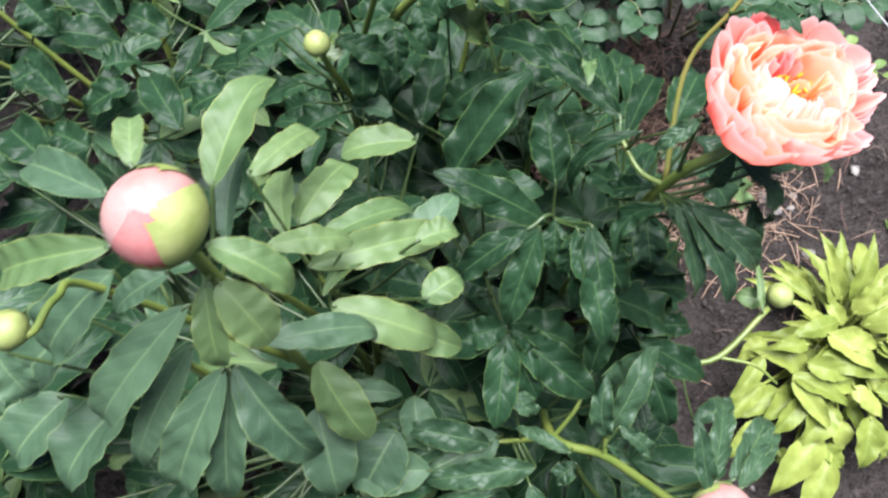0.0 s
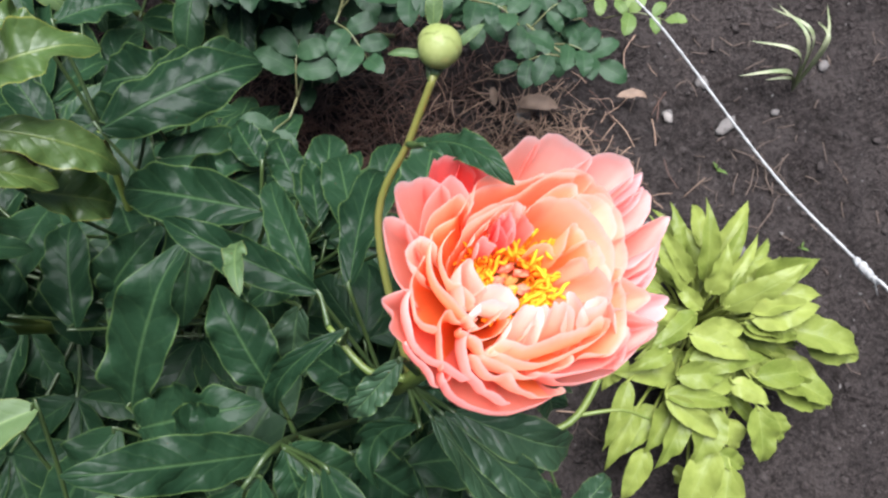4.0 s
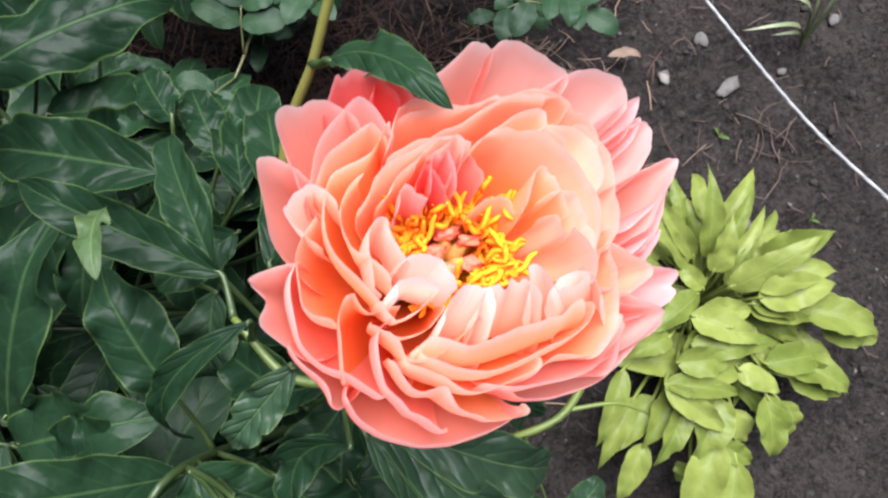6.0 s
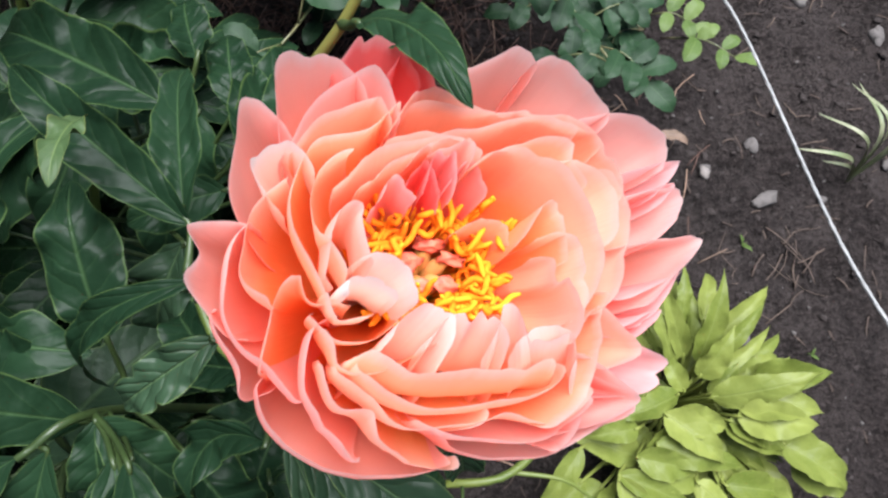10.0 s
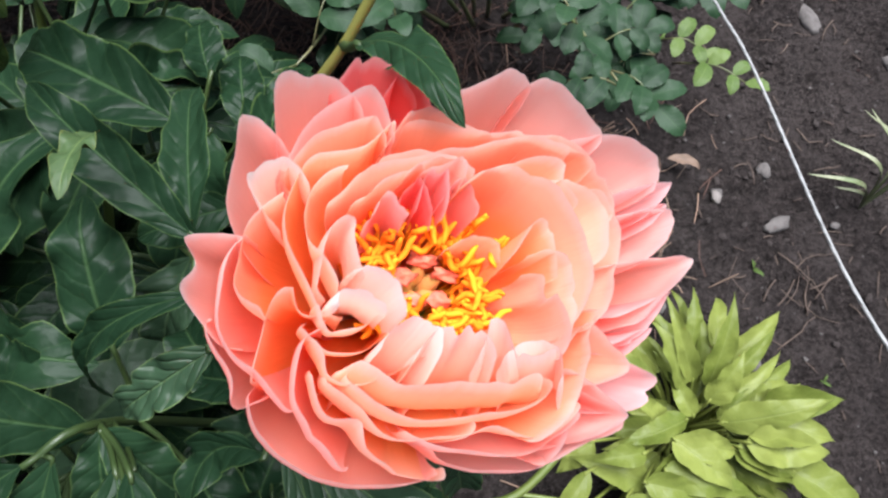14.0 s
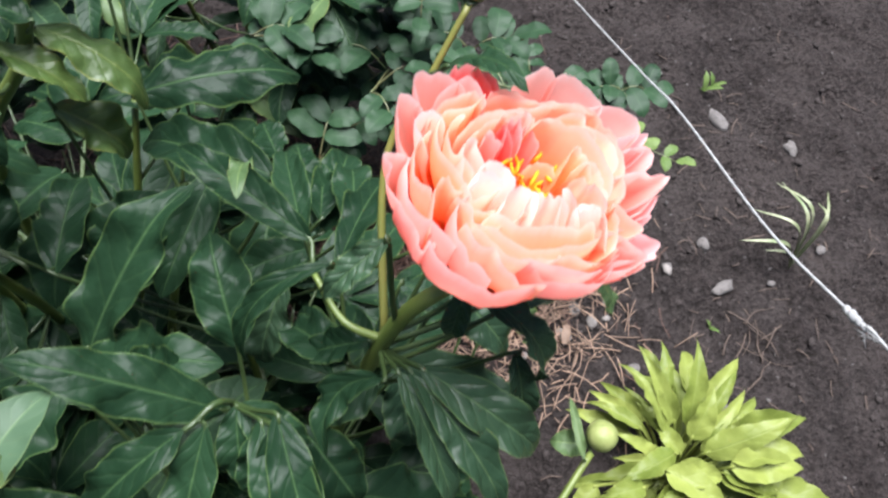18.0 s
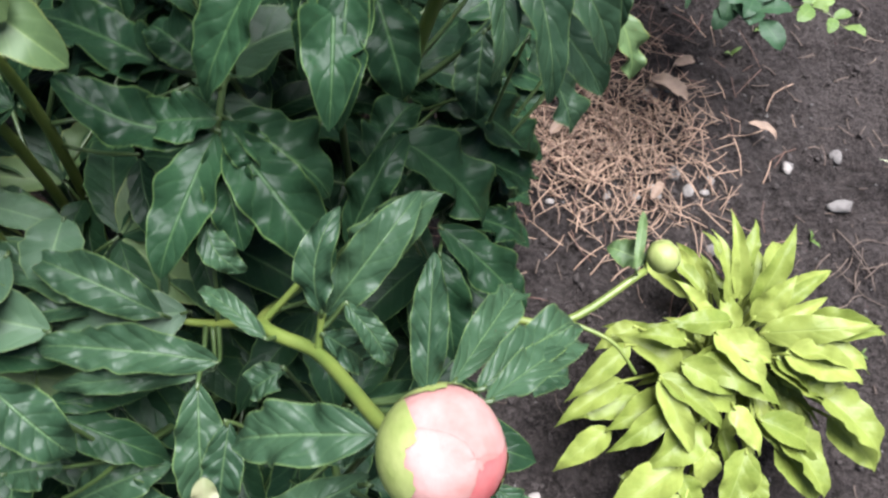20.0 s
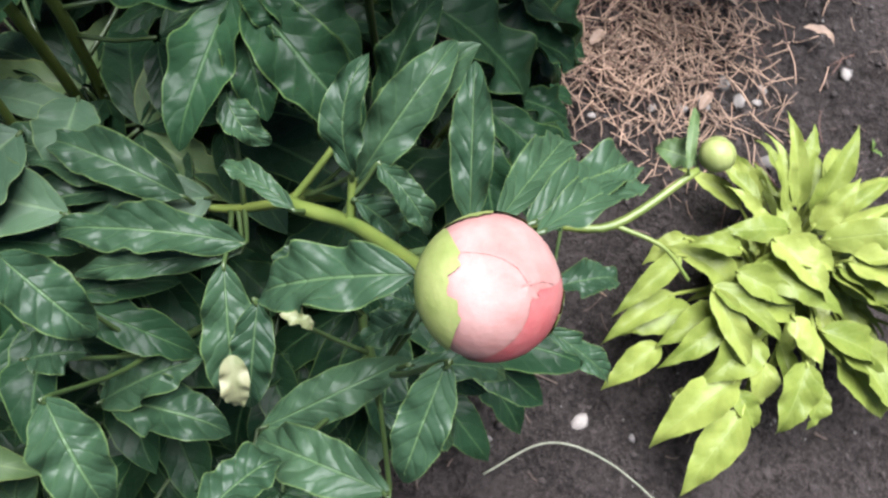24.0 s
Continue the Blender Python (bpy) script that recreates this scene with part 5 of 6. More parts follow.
petal(M_PETAL_IN, 0.9, 0.5, (5.3, 9.0, 46), (11.5, 11.6, 47), (19.0, 10.3, 47), (22.4, 4.2, 45))

# stamens and carpels
rng = np.random.default_rng(8)
for j in range(270):
    a, q = rng.uniform(0, 6.283), rng.uniform(0.2, 1.0)
    out = np.array((math.cos(a), math.sin(a), 0.0))
    turn = np.array((-math.sin(a), math.cos(a), 0.0)) * rng.normal(0, 0.6)
    tall = rng.uniform(0.020, 0.038)
    p0 = out * 0.009
    p2 = out * (0.008 + 0.017 * q) + (0.0, 0.0, tall)
    p1 = (p0 + p2) / 2 + out * rng.uniform(-0.001, 0.003)
    v, f = tube([p0, p1, p2], [0.0006, 0.0006], sides=5, n=6)
    ob = part("stamen", mesh_from("stamen", lean(v), f), M_FILAMENT, bloom)
    d = unit(unit(p2 - p1) * 0.5 + out * rng.uniform(-0.6, 1.0) + turn + (0, 0, rng.uniform(-0.3, 0.5)))
    bow = unit(np.cross(d, (0.3, 0.2, 1.0))) * rng.normal(0, 0.0011)
    ln = rng.uniform(0.006, 0.012)
    v, f = tube([p2 - d * 0.001, p2 + d * ln * 0.35 + bow, p2 + d * ln * 0.7 - bow * 0.4, p2 + d * ln], [0.0006, 0.0011, 0.0011, 0.0010, 0.0005], sides=6, n=10)
    part("anther", mesh_from("anther", lean(v), f), M_ANTHER if j % 3 else M_FILAMENT, ob)
for j in range(5):
    a = j * 1.256 + 0.4
    out = np.array((math.cos(a), math.sin(a), 0.0))
    v, f = tube([out * 0.004, out * 0.0045 + (0, 0, 0.016), out * 0.0055 + (0, 0, 0.023), out * 0.007 + (0, 0, 0.027)], [0.0034, 0.0038, 0.0027, 0.0013], sides=9, n=14)
    ob = part("carpel", mesh_from("carpel", lean(v), f), M_CARPEL, bloom, "pale downy carpel")
    v, f = lump(0.0028, j + 11, (1.6, 0.8, 0.7), 0.9, 9, 14)
    part("stigma", mesh_from("stigma", lean(np.array(v) + out * 0.0075 + (0, 0, 0.0285)), f), M_STIGMA, ob, "frilled red stigma")


# ---- lime-green plant ----
hosta = thing("hosta", 0.385, -0.04, 0.0, "compact lime-green plant with overlapping pointed leaves", "plant")
hosta_o = np.array(hosta.location)
hosta_seed = itertools.count(500)


def lime_leaf(base, tip, width):
    """A broad pointed leaf on a short stalk that rises from the crown."""
    seed = next(hosta_seed)
    v, f, uv = blade(base, tip, width, bend=0.10, fold=0.5, wave=0.09, full=0.52, sharp=1.22, ns=18, nu=8, seed=seed)
    ob = part("leaf", mesh_from("leaf", v - hosta_o, f, uv), M_HOSTA, hosta)
    b = np.array(base)
    root = hosta_o + (b - hosta_o) * (0.3, 0.3, 0) + (0, 0, -0.01)
    v, f = tube([root, (root + b) / 2 + (0, 0, 0.015), b, b + (np.array(tip) - b) * 0.08], [0.0035, 0.003, 0.0022, 0.001], sides=6, n=9)
    part("leaf_stalk", mesh_from("leaf_stalk", v - hosta_o, f), M_HOSTA, ob)


lime_leaf((0.390, 0.015, 0.100), (0.417, 0.130, 0.155), 0.035)
lime_leaf((0.371, 0.022, 0.100), (0.327, 0.130, 0.150), 0.027)
lime_leaf((0.354, 0.012, 0.100), (0.310, 0.099, 0.140), 0.031)
lime_leaf((0.386, -0.005, 0.110), (0.425, 0.058, 0.150), 0.036)
lime_leaf((0.387, -0.033, 0.140), (0.512, -0.006, 0.200), 0.041)
lime_leaf((0.415, -0.035, 0.140), (0.526, -0.054, 0.160), 0.056)
lime_leaf((0.418, -0.062, 0.120), (0.527, -0.083, 0.130), 0.051)
lime_leaf((0.322, -0.033, 0.120), (0.261, 0.008, 0.150), 0.025)
lime_leaf((0.345, -0.028, 0.140), (0.253, -0.059, 0.150), 0.035)
lime_leaf((0.297, -0.105, 0.110), (0.201, -0.073, 0.110), 0.042)
lime_leaf((0.321, -0.052, 0.150), (0.397, -0.116, 0.150), 0.045)
lime_leaf((0.405, -0.065, 0.130), (0.488, -0.110, 0.130), 0.046)
lime_leaf((0.255, -0.140, 0.090), (0.161, -0.197, 0.080), 0.045)
lime_leaf((0.287, -0.139, 0.100), (0.217, -0.199, 0.090), 0.042)
lime_leaf((0.368, -0.128, 0.120), (0.274, -0.125, 0.130), 0.040)
lime_leaf((0.408, -0.124, 0.110), (0.463, -0.181, 0.100), 0.042)
lime_leaf((0.504, -0.108, 0.100), (0.582, -0.163, 0.090), 0.053)
lime_leaf((0.348, -0.070, 0.130), (0.290, -0.101, 0.130), 0.034)
lime_leaf((0.441, -0.022, 0.130), (0.487, 0.015, 0.160), 0.042)
lime_leaf((0.227, -0.132, 0.100), (0.152, -0.209, 0.080), 0.031)
lime_leaf((0.225, -0.194, 0.080), (0.167, -0.261, 0.050), 0.035)
lime_leaf((0.289, -0.151, 0.120), (0.223, -0.227, 0.090), 0.035)
lime_leaf((0.315, -0.219, 0.100), (0.233, -0.317, 0.060), 0.052)
lime_leaf((0.335, -0.253, 0.080), (0.286, -0.364, 0.040), 0.049)
lime_leaf((0.261, -0.127, 0.140), (0.330, -0.213, 0.110), 0.034)
lime_leaf((0.261, -0.124, 0.140), (0.362, -0.170, 0.120), 0.033)
lime_leaf((0.394, -0.181, 0.110), (0.384, -0.270, 0.070), 0.046)
lime_leaf((0.363, -0.136, 0.130), (0.417, -0.186, 0.110), 0.032)
lime_leaf((0.421, -0.198, 0.080), (0.430, -0.250, 0.050), 0.033)
lime_leaf((0.435, -0.155, 0.100), (0.520, -0.218, 0.060), 0.050)
lime_leaf((0.403, -0.141, 0.120), (0.506, -0.157, 0.090), 0.043)
lime_leaf((0.329, -0.161, 0.110), (0.273, -0.236, 0.100), 0.057)
lime_leaf((0.282, -0.103, 0.150), (0.368, -0.120, 0.130), 0.040)
lime_leaf((0.219, -0.091, 0.130), (0.156, -0.179, 0.100), 0.029)
lime_leaf((0.308, -0.090, 0.150), (0.430, -0.119, 0.130), 0.041)
lime_leaf((0.407, -0.062, 0.140), (0.491, -0.102, 0.120), 0.043)
lime_leaf((0.332, -0.054, 0.150), (0.408, -0.069, 0.140), 0.041)
lime_leaf((0.289, -0.069, 0.140), (0.221, -0.079, 0.140), 0.030)
lime_leaf((0.351, -0.187, 0.090), (0.356, -0.239, 0.060), 0.036)
lime_leaf((0.278, -0.243, 0.060), (0.258, -0.260, 0.040), 0.031)
lime_leaf((0.325, -0.228, 0.080), (0.362, -0.266, 0.060), 0.031)
lime_leaf((0.476, -0.090, 0.130), (0.571, -0.154, 0.120), 0.052)
lime_leaf((0.432, -0.139, 0.100), (0.517, -0.219, 0.090), 0.054)
lime_leaf((0.414, -0.057, 0.150), (0.519, -0.070, 0.160), 0.051)
lime_leaf((0.441, -0.009, 0.150), (0.531, -0.006, 0.180), 0.045)
lime_leaf((0.234, -0.055, 0.100), (0.187, -0.096, 0.080), 0.031)
hosta_rng = np.random.default_rng(77)
for j in range(66):
    a, r = hosta_rng.uniform(0, 6.283), hosta_rng.uniform(0.02, 0.11)
    b = hosta_o + (r * math.cos(a), 1.1 * r * math.sin(a), hosta_rng.uniform(0.05, 0.10))
    lime_leaf(b, b + (0.085 * math.cos(a + hosta_rng.normal(0, 0.4)), 0.085 * math.sin(a), hosta_rng.uniform(-0.04, 0.02)), hosta_rng.uniform(0.019, 0.029))

# ---- rose bush behind ----
def rose_leaflet(base, tip, width, seed):
    return blade(base, tip, width, bend=0.08, fold=0.16, wave=0.045, full=0.62, sharp=0.62, ns=12, nu=6, seed=seed)


def sprig(plant, root, end, pairs, size, seed, pale=0):
    """A rose leaf: a thin stalk with paired round leaflets and one at its end."""
    o = np.array(plant.location)
    rng = np.random.default_rng(seed)
    root, end = np.array(root, float), np.array(end, float)
    pts = [root, (root + end) / 2 + np.array((0, 0, 0.02)), end]
    c = smooth_path(pts, 20)
    v, f = tube(pts, [0.0013, 0.0008], sides=5, n=8)
    stalk = part("leaf_stalk", mesh_from("leaf_stalk", v - o, f), M_STEM_ROSE, plant)
    d = unit(end - root)
    side = unit(np.cross(d, (0, 0, 1)))
    ends = [(c[-1], d)]
    for i in range(pairs):
        p = c[int(19 - (i + 0.6) * 13 / pairs)]
        ends += [(p, unit(side + 0.35 * d)), (p, unit(-side + 0.35 * d))]
    for p, w in ends:
        ln = size * rng.uniform(0.8, 1.15)
        w = unit(w + rng.normal(0, 0.18, 3))
        v, f, uv = rose_leaflet(p, p + w * ln, ln * 0.60, int(rng.integers(9999)))
        part("leaflet", mesh_from("leaflet", v - o, f, uv), M_ROSE_PALE if pale else M_ROSE, stalk, "pale young leaflet" if pale else "")


rose = thing("rose_bush", 0.12, 0.62, 0.0, "low rose bush with small rounded blue-green leaves", "bush")
rose_rng = np.random.default_rng(5)
rose_o = np.array(rose.location)
canes = ((0.10, 0.60, 0.0, -0.05, 0.42, 0.40), (0.12, 0.62, 0.0, 0.10, 0.36, 0.48), (0.14, 0.62, 0.0, 0.30, 0.42, 0.24),
         (0.15, 0.64, 0.0, 0.38, 0.52, 0.22), (0.08, 0.62, 0.0, -0.20, 0.52, 0.40), (0.12, 0.66, 0.0, 0.12, 0.85, 0.45),
         (0.06, 0.60, 0.0, -0.14, 0.36, 0.30), (0.10, 0.62, 0.0, 0.02, 0.52, 0.50), (0.16, 0.60, 0.0, 0.24, 0.34, 0.30))
for x0, y0, z0, x1, y1, z1 in canes:
    mid = ((x0 + x1) / 2 - 0.02, (y0 + y1) / 2 + 0.03, z1 * 0.72)
    v, f = tube([(x0, y0, z0 - 0.02), mid, (x1, y1, z1)], [0.004, 0.0025, 0.0015], sides=6, n=14)
    part("cane", mesh_from("cane", v - rose_o, f), M_STEM_ROSE, rose)
    cane = smooth_path([(x0, y0, z0), mid, (x1, y1, z1)], 30)
    for j in range(7):
        p = cane[29 - j * 3]
        a = rose_rng.uniform(0, 6.28)
        e = p + np.array((0.07 * np.cos(a), 0.07 * np.sin(a), rose_rng.uniform(-0.01, 0.03)))
        sprig(rose, p, e, int(rose_rng.integers(2, 4)), rose_rng.uniform(0.036, 0.054), int(rose_rng.integers(9999)))
sprig(rose, (0.33, 0.42, 0.22), (0.40, 0.37, 0.27), 2, 0.034, 71, 1)
sprig(rose, (0.30, 0.44, 0.24), (0.36, 0.42, 0.25), 2, 0.030, 72, 1)

# ---- string stretched over the bed, with its knot ----
cord = thing("garden_string", 0.24, -0.05, 0.745, "thin white twisted string stretched over the bed", "string")
cord_o = np.array(cord.location)
line = [(0.34, -1.20, 1.02), (0.285, -0.60, 0.93), (0.246, -0.12, 0.775), (0.238, -0.048, 0.745), (0.225, 0.04, 0.705), (0.213, 0.19, 0.652), (0.207, 0.28, 0.607), (0.19, 0.60, 0.45), (0.16, 1.40, 0.06)]
cord_c = smooth_path(line, 300)
for phase in (0.0, 2.09, 4.19):
    a = np.cumsum(np.r_[0, np.linalg.norm(np.diff(cord_c, axis=0), axis=1)]) / 0.010 * 6.283 * 0.25 + phase
    strand = cord_c + 0.0004 * np.stack([np.cos(a), 0 * a, np.sin(a)], 1)
    v, f = tube(strand[::2], [0.00075, 0.00075], sides=5, n=150)
    part("strand", mesh_from("strand", v - cord_o, f), M_CORD, cord)
knot = []
for j, (dx, dy, dz, r) in enumerate(((0, 0, 0, 0.0036), (0.001, -0.005, 0.002, 0.0032), (-0.001, 0.005, -0.002, 0.003), (0.002, -0.010, 0.004, 0.0024))):
    v, f = lump(r, j + 3, (0.9, 1.4, 0.9))
    knot.append((np.array(v) + (0.238 + dx, -0.048 + dy, 0.745 + dz) - cord_o, f))
for j in range(4):
    v, f = tube([(0.238, -0.050, 0.745), (0.244 + 0.003 * j, -0.056 - 0.004 * j, 0.742), (0.246 + 0.002 * j, -0.068 + 0.006 * j, 0.735 - 0.004 * j)], [0.0005, 0.0003], sides=5, n=7)
    knot.append((v - cord_o, f))
v, f = joined(knot)
part("knot", mesh_from("knot", v, f), M_CORD, cord, "frayed white knot")
stake = thing("garden_stake", 0.345, -1.22, 0.0, "weathered wooden stake that holds the string", "stake")
v, f = tube([(0, 0, -0.12), (0.002, 0, 0.5), (0, 0, 1.08)], [0.012, 0.013, 0.012], sides=10)
part("shaft", mesh_from("shaft", v, f), M_WOOD, stake)
peg = thing("garden_peg", 0.16, 1.41, 0.0, "short wooden peg in the soil holding the string", "peg")
v, f = tube([(0, 0, -0.06), (0.0, 0.004, 0.04), (0, 0.01, 0.10)], [0.007, 0.008, 0.008], sides=9)
part("shaft", mesh_from("shaft", v, f), M_WOOD, peg)

# ---- grass-like tuft with pale striped leaves ----
tuft = thing("grass_tuft", 0.70, 0.30, 0.0, "small tuft of arching pale striped leaves", "plant")


def strap(points, width, seed):
    c = smooth_path(points, 14)
    t = np.gradient(c, axis=0)
    vs, us = [], []
    for i, (ci, ti) in enumerate(zip(c, t)):
        s = i / 13
        sd = unit(np.cross(ti, (0.05, 0.1, 1.0)))
        up = np.cross(sd, unit(ti))
        w = width / 2 * min(1.0, 0.5 + 3 * s) * (1 - s ** 4 * 0.95)
        for u in (-1, -0.5, 0, 0.5, 1):
            vs.append(ci + sd * u * w + up * abs(u) * w * 0.5)
            us.append((u / 2 + 0.5, s))
    return np.array(vs), grid_faces(14, 5), np.array(us)


for j, (x, y, z, w) in enumerate(((-0.115, 0.03, 0.07, 0.009), (-0.09, 0.075, 0.10, 0.008), (-0.05, 0.11, 0.13, 0.008), (-0.02, 0.125, 0.10, 0.008), (0.02, 0.07, 0.12, 0.008), (0.06, 0.10, 0.10, 0.006), (-0.06, 0.02, 0.04, 0.007))):
    v, f, uv = strap([(0, 0, -0.005), (x * 0.35, y * 0.35, z * 1.05), (x, y, z * 0.9)], w, j)
    part("blade", mesh_from("blade", v, f, uv), M_TUFT, tuft)

# ---- small weeds ----
for x, y, sz in ((0.526, 0.201, 0.018), (0.61, 0.03, 0.014), (0.36, 0.52, 0.02), (0.40, 0.58, 0.018), (0.641, 0.692, 0.034), (0.671, 0.712, 0.026)):
    weed = thing("weed", x, y, soil_height(x, y), "tiny bright green weed seedling in soil", "weed", "weeds")
    for j in range(4):
        a = j * 1.1 + x * 9 + 0.5 * math.sin(j * 5)
        ln = sz * (0.6 + 0.35 * math.sin(j * 3.1 + y * 20))
        v, f, uv = blade((0, 0, 0.0), (ln * math.cos(a), ln * math.sin(a), ln * 0.9), ln * 0.4, ns=6, nu=4, seed=j)
        part("leaf", mesh_from("leaf", v, f, uv), M_ROSE_PALE, weed)


# ---- stones ----
def stone(x, y, r, seed, pale=1, stretch=(1.2, 0.8, 0.6)):
    v, f = lump(r, seed, stretch, 0.35)
    me = mesh_from("stone", v, f)
    me.materials.append(M_STONE if pale else M_STONE_GREY)
    ob = new("stone", me)
    ob.matrix_world = pose(x, y, soil_height(x, y) + r * stretch[2] * 0.45, 0, 0, seed * 47)
    return tagged(ob, "small pale pebble lying on the soil" if pale else "small grey stone half sunk in soil", "stone", "stones on the soil")


stone(0.290, 0.253, 0.0107, 1, 1, (1.2, 0.8, 0.6))
stone(0.316, 0.231, 0.0114, 2, 1, (1.2, 0.8, 0.6))
stone(0.261, 0.208, 0.0127, 3, 1, (1.2, 0.8, 0.6))
stone(0.230, 0.191, 0.0096, 4, 1, (1.2, 0.8, 0.6))
stone(0.183, 0.171, 0.0072, 5, 1, (1.2, 0.8, 0.6))
stone(0.472, 0.314, 0.0098, 6, 1, (1.2, 0.8, 0.6))
stone(0.156, 0.141, 0.0050, 7, 1, (1.2, 0.8, 0.6))
stone(0.100, 0.143, 0.0064, 8, 1, (1.2, 0.8, 0.6))
stone(0.160, -0.297, 0.0119, 9, 1, (1.2, 0.8, 0.6))
stone(0.229, -0.303, 0.0051, 10, 0, (1.2, 0.8, 0.6))
stone(0.050, -0.345, 0.0049, 11, 0, (1.2, 0.8, 0.6))
stone(0.566, 0.271, 0.0168, 12, 0, (1.5, 0.7, 0.5))
stone(0.514, 0.057, 0.0114, 13, 0, (1.2, 0.8, 0.6))
stone(0.658, 0.630, 0.0204, 14, 0, (1.5, 0.7, 0.5))
stone(0.475, 0.318, 0.0071, 15, 0, (1.2, 0.8, 0.6))
stone(0.368, 0.138, 0.0121, 16, 0, (1.2, 0.8, 0.6))
stone(0.848, 0.111, 0.0129, 17, 0, (1.2, 0.8, 0.6))
stone(0.876, -0.011, 0.0055, 18, 0, (1.2, 0.8, 0.6))
stone(0.466, 0.669, 0.0083, 19, 0, (1.2, 0.8, 0.6))
stone(0.771, 0.327, 0.0105, 20, 0, (1.2, 0.8, 0.6))
stone(0.798, 0.559, 0.0158, 21, 0, (1.5, 0.7, 0.5))
stone(0.252, 0.392, 0.0147, 22, 0, (1.6, 0.9, 0.4))
stone(0.475, 0.322, 0.0089, 23, 0, (1.2, 0.8, 0.6))
stone(0.550, 0.361, 0.0101, 24, 0, (1.2, 0.8, 0.6))
stone(0.553, 0.356, 0.0108, 25, 0, (1.2, 0.8, 0.6))
stone(0.794, 0.557, 0.0134, 26, 0, (1.2, 0.8, 0.6))
stone(0.653, 0.268, 0.0074, 27, 0, (1.2, 0.8, 0.6))
stone(0.231, 0.391, 0.0168, 28, 1, (1.5, 0.9, 0.4))
stone(0.290, 0.255, 0.0120, 29, 0, (1.2, 0.8, 0.6))
stone(0.351, 0.263, 0.0081, 30, 1, (1.2, 0.8, 0.6))
stone(0.343, 0.233, 0.0070, 31, 1, (1.2, 0.8, 0.6))

# ---- dry needles and straw ----
def litter(name, centre, spread, count, length, seed, label, lift=0.012, material=None):
    rng = np.random.default_rng(seed)
    pieces = []
    for _ in range(count):
        x, y = centre[0] + rng.normal(0, spread[0]), centre[1] + rng.normal(0, spread[1])
        a, ln = rng.uniform(0, 6.28), rng.uniform(*length)
        z = soil_height(x, y) + rng.uniform(0.001, lift)
        d = np.array((np.cos(a), np.sin(a), rng.normal(0, 0.12)))
        n2 = np.array((-np.sin(a), np.cos(a), 0)) * rng.normal(0, 0.07) * ln
        p = np.array((x, y, z))
        v, f = tube([p - d * ln / 2, p + n2, p + d * ln / 2], [rng.uniform(0.0006, 0.0013)] * 2, sides=4, n=5)
        pieces.append((v, f))
    v, f = joined(pieces)
    me = mesh_from(name, v, f)
    me.materials.append(material or M_NEEDLE)
    return tagged(new(name, me), label, "litter", kind="stuff")


litter("dry_needles", (0.17, 0.27), (0.09, 0.09), 950, (0.02, 0.07), 21, "heap of dry brown needles on the soil", 0.022)
# the next two heaps carry the bush's shade in their colour
litter("dry_needles", (-0.10, 0.40), (0.16, 0.13), 1500, (0.03, 0.08), 22, "dark brown needles heaped under the bush, its shade in their colour", 0.022, M_NEEDLE_SHADED)
litter("dry_needles", (-0.45, 0.45), (0.35, 0.20), 1100, (0.03, 0.08), 25, "dark brown needles heaped under the bush, its shade in their colour", 0.012, M_NEEDLE_SHADED)
litter("dry_straw", (0.52, 0.35), (0.26, 0.26), 190, (0.01, 0.04), 23, "scattered bits of dry straw on soil", 0.006, M_STRAW)
litter("dry_straw", (0.60, 0.17), (0.02, 0.03), 16, (0.03, 0.07), 24, "scattered bits of dry straw on soil", 0.008, M_STRAW)
litter("dry_straw", (0.10, -0.30), (0.30, 0.20), 70, (0.015, 0.05), 26, "scattered bits of dry straw on soil", 0.006, M_STRAW)

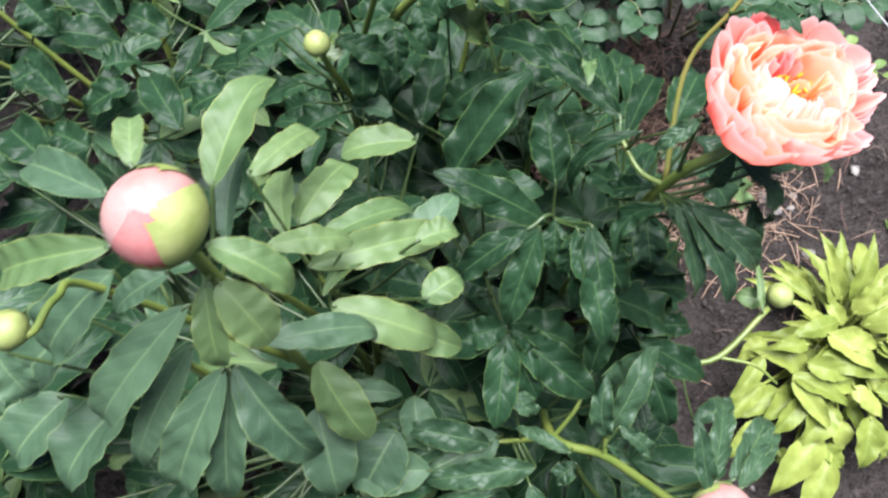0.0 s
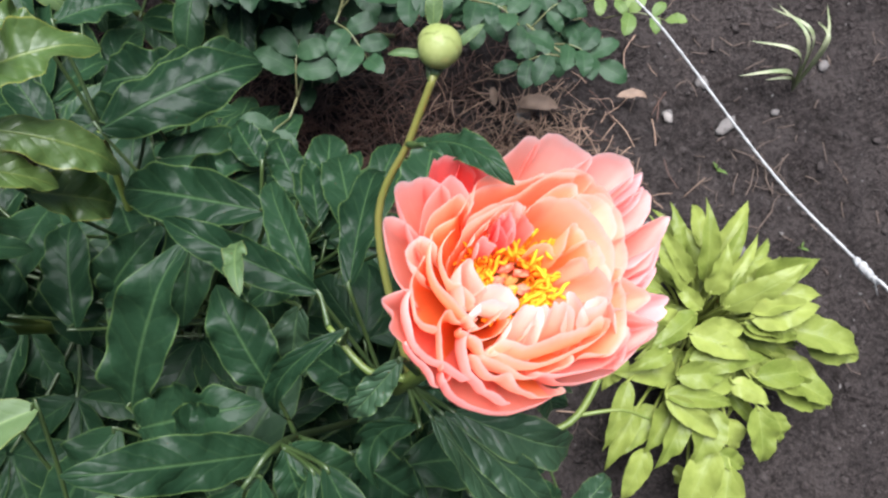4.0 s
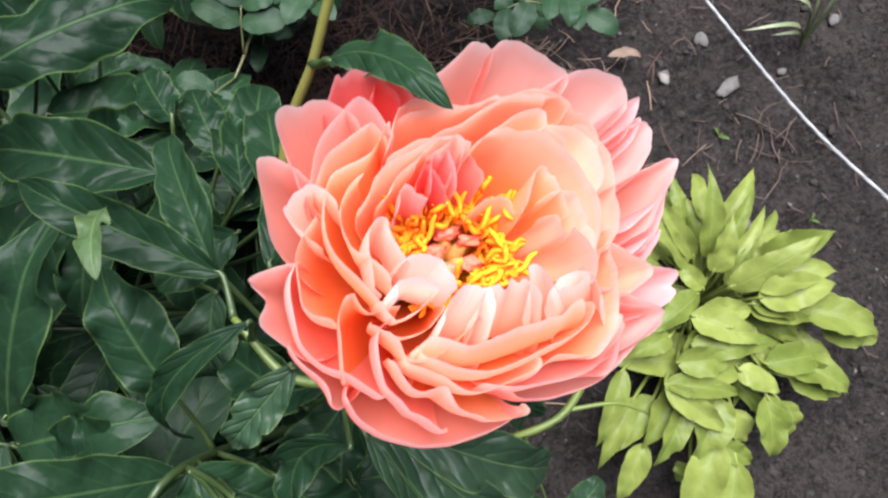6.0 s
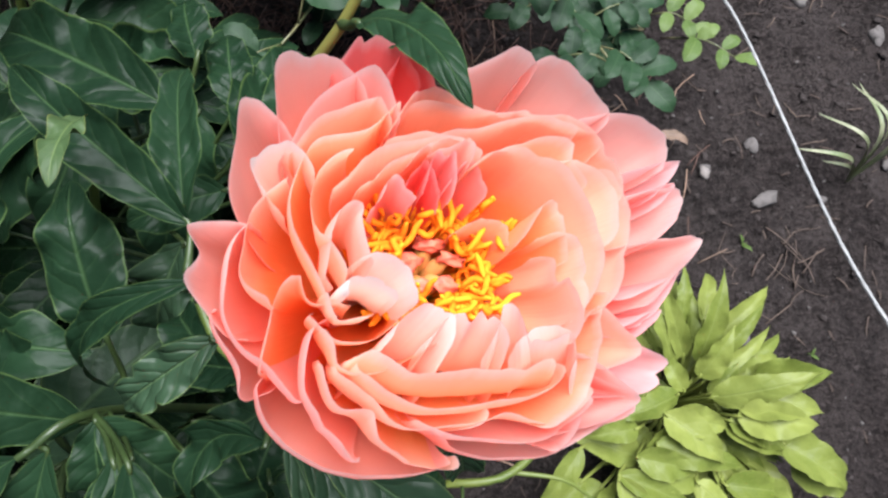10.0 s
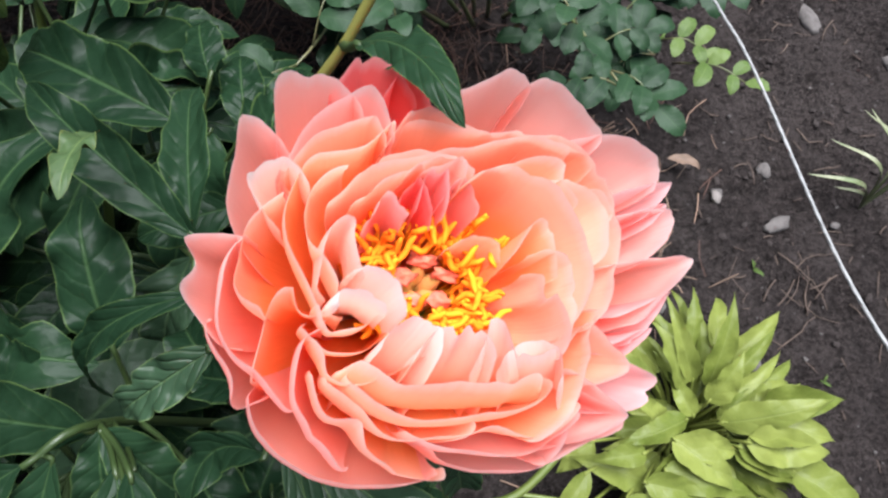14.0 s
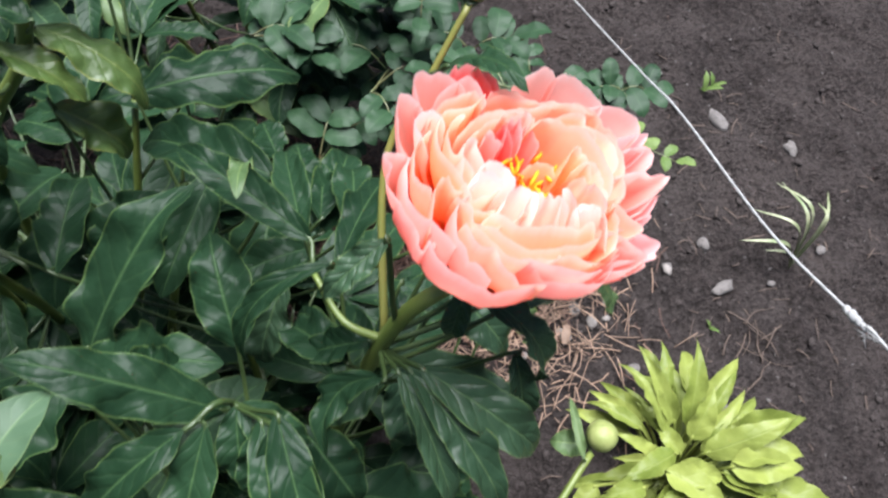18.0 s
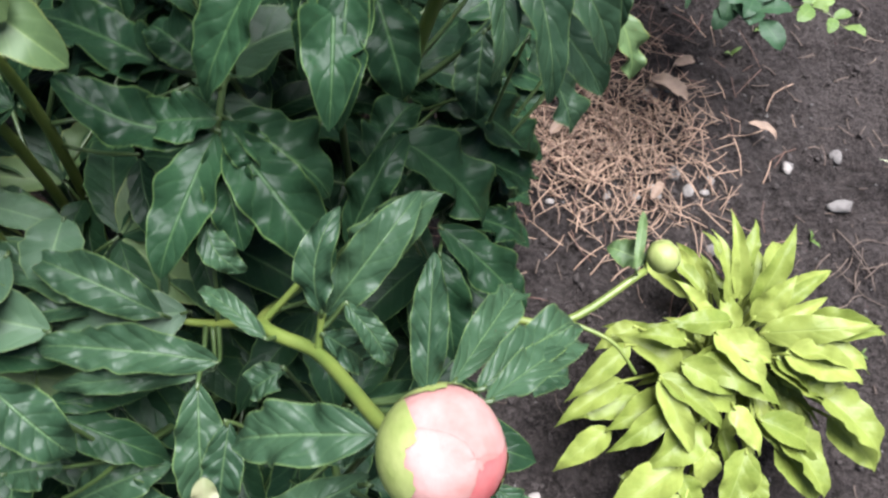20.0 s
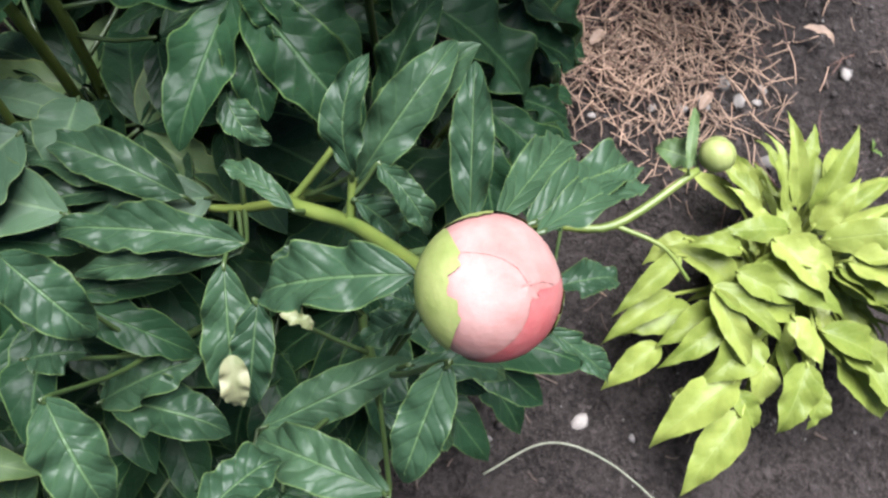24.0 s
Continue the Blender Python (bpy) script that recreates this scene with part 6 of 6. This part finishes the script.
# ---- fallen dry leaves ----
def dry_leaf(x, y, length, width, turn):
    """A curled tan leaf lying on the ground."""
    a = radians(turn)
    d = np.array((math.cos(a), math.sin(a), 0.0)) * length / 2
    z = soil_height(x, y) + 0.022
    length, width = length * 0.8, width * 0.8
    v, f, uv = blade(np.array((x, y, z)) - d, np.array((x, y, z)) + d, width, bend=0.12, fold=0.4, wave=0.09, full=0.5, sharp=0.6, ns=10, nu=6, seed=int(x * 999) % 97)
    me = mesh_from("dry_leaf", v, f, uv)
    me.materials.append(M_DRY)
    return tagged(new("dry_leaf", me), "curled tan fallen leaf lying among needles", "leaf", "fallen leaves")


dry_leaf(0.254, 0.389, 0.072, 0.036, -20)
dry_leaf(0.085, 0.263, 0.035, 0.021, 60)
dry_leaf(0.276, 0.460, 0.040, 0.024, 30)
dry_leaf(0.248, 0.395, 0.061, 0.028, 10)
dry_leaf(0.258, 0.202, 0.038, 0.019, 70)
dry_leaf(0.420, 0.363, 0.054, 0.022, -15)
dry_leaf(0.182, 0.420, 0.035, 0.017, 80)

# a bent dry stalk on the soil
stalk = thing("dry_stalk", 0.15, -0.36, 0.0, "thin bent grey-green dry stalk on soil", "stalk")
v, f = tube([(-0.10, -0.03, 0.004), (-0.03, 0.025, 0.012), (0.05, 0.02, 0.012), (0.15, -0.03, 0.006)], [0.0015, 0.0015, 0.0012], sides=6, n=24)
part("stem", mesh_from("stem", v, f), plain("grey_stalk", (0.09, 0.10, 0.065), (0.17, 0.165, 0.125), 40, 0.7), stalk)


def clods(count, seed, name="soil_clods", material=None, biggest=0.0050, label="loose crumbs and clods of dark soil"):
    rng = np.random.default_rng(seed)
    base = [lump(1.0, s, (1.25, 0.85, 0.5), 0.9, 5, 8) for s in range(9)]
    pieces = []
    for _ in range(count):
        x, y = rng.uniform(-0.9, 1.0), rng.uniform(-0.75, 0.95)
        r = 0.0014 + biggest * rng.random() ** 4.5
        v, f = base[int(rng.integers(9))]
        a = rng.uniform(0, 6.28)
        v = np.array(v) * r
        v = np.stack([v[:, 0] * np.cos(a) - v[:, 1] * np.sin(a), v[:, 0] * np.sin(a) + v[:, 1] * np.cos(a), v[:, 2]], 1)
        pieces.append((v + (x, y, soil_height(x, y) + rng.uniform(-0.25, 0.15) * r), f))
    v, f = joined(pieces)
    me = mesh_from(name, v, f)
    me.materials.append(material or M_CLOD)
    return tagged(new(name, me), label, "soil", kind="stuff")


clods(5200, 31, biggest=0.0062)
clods(1100, 33, "grit", M_STONE_GREY, 0.0020, "tiny pale grit scattered through the soil")
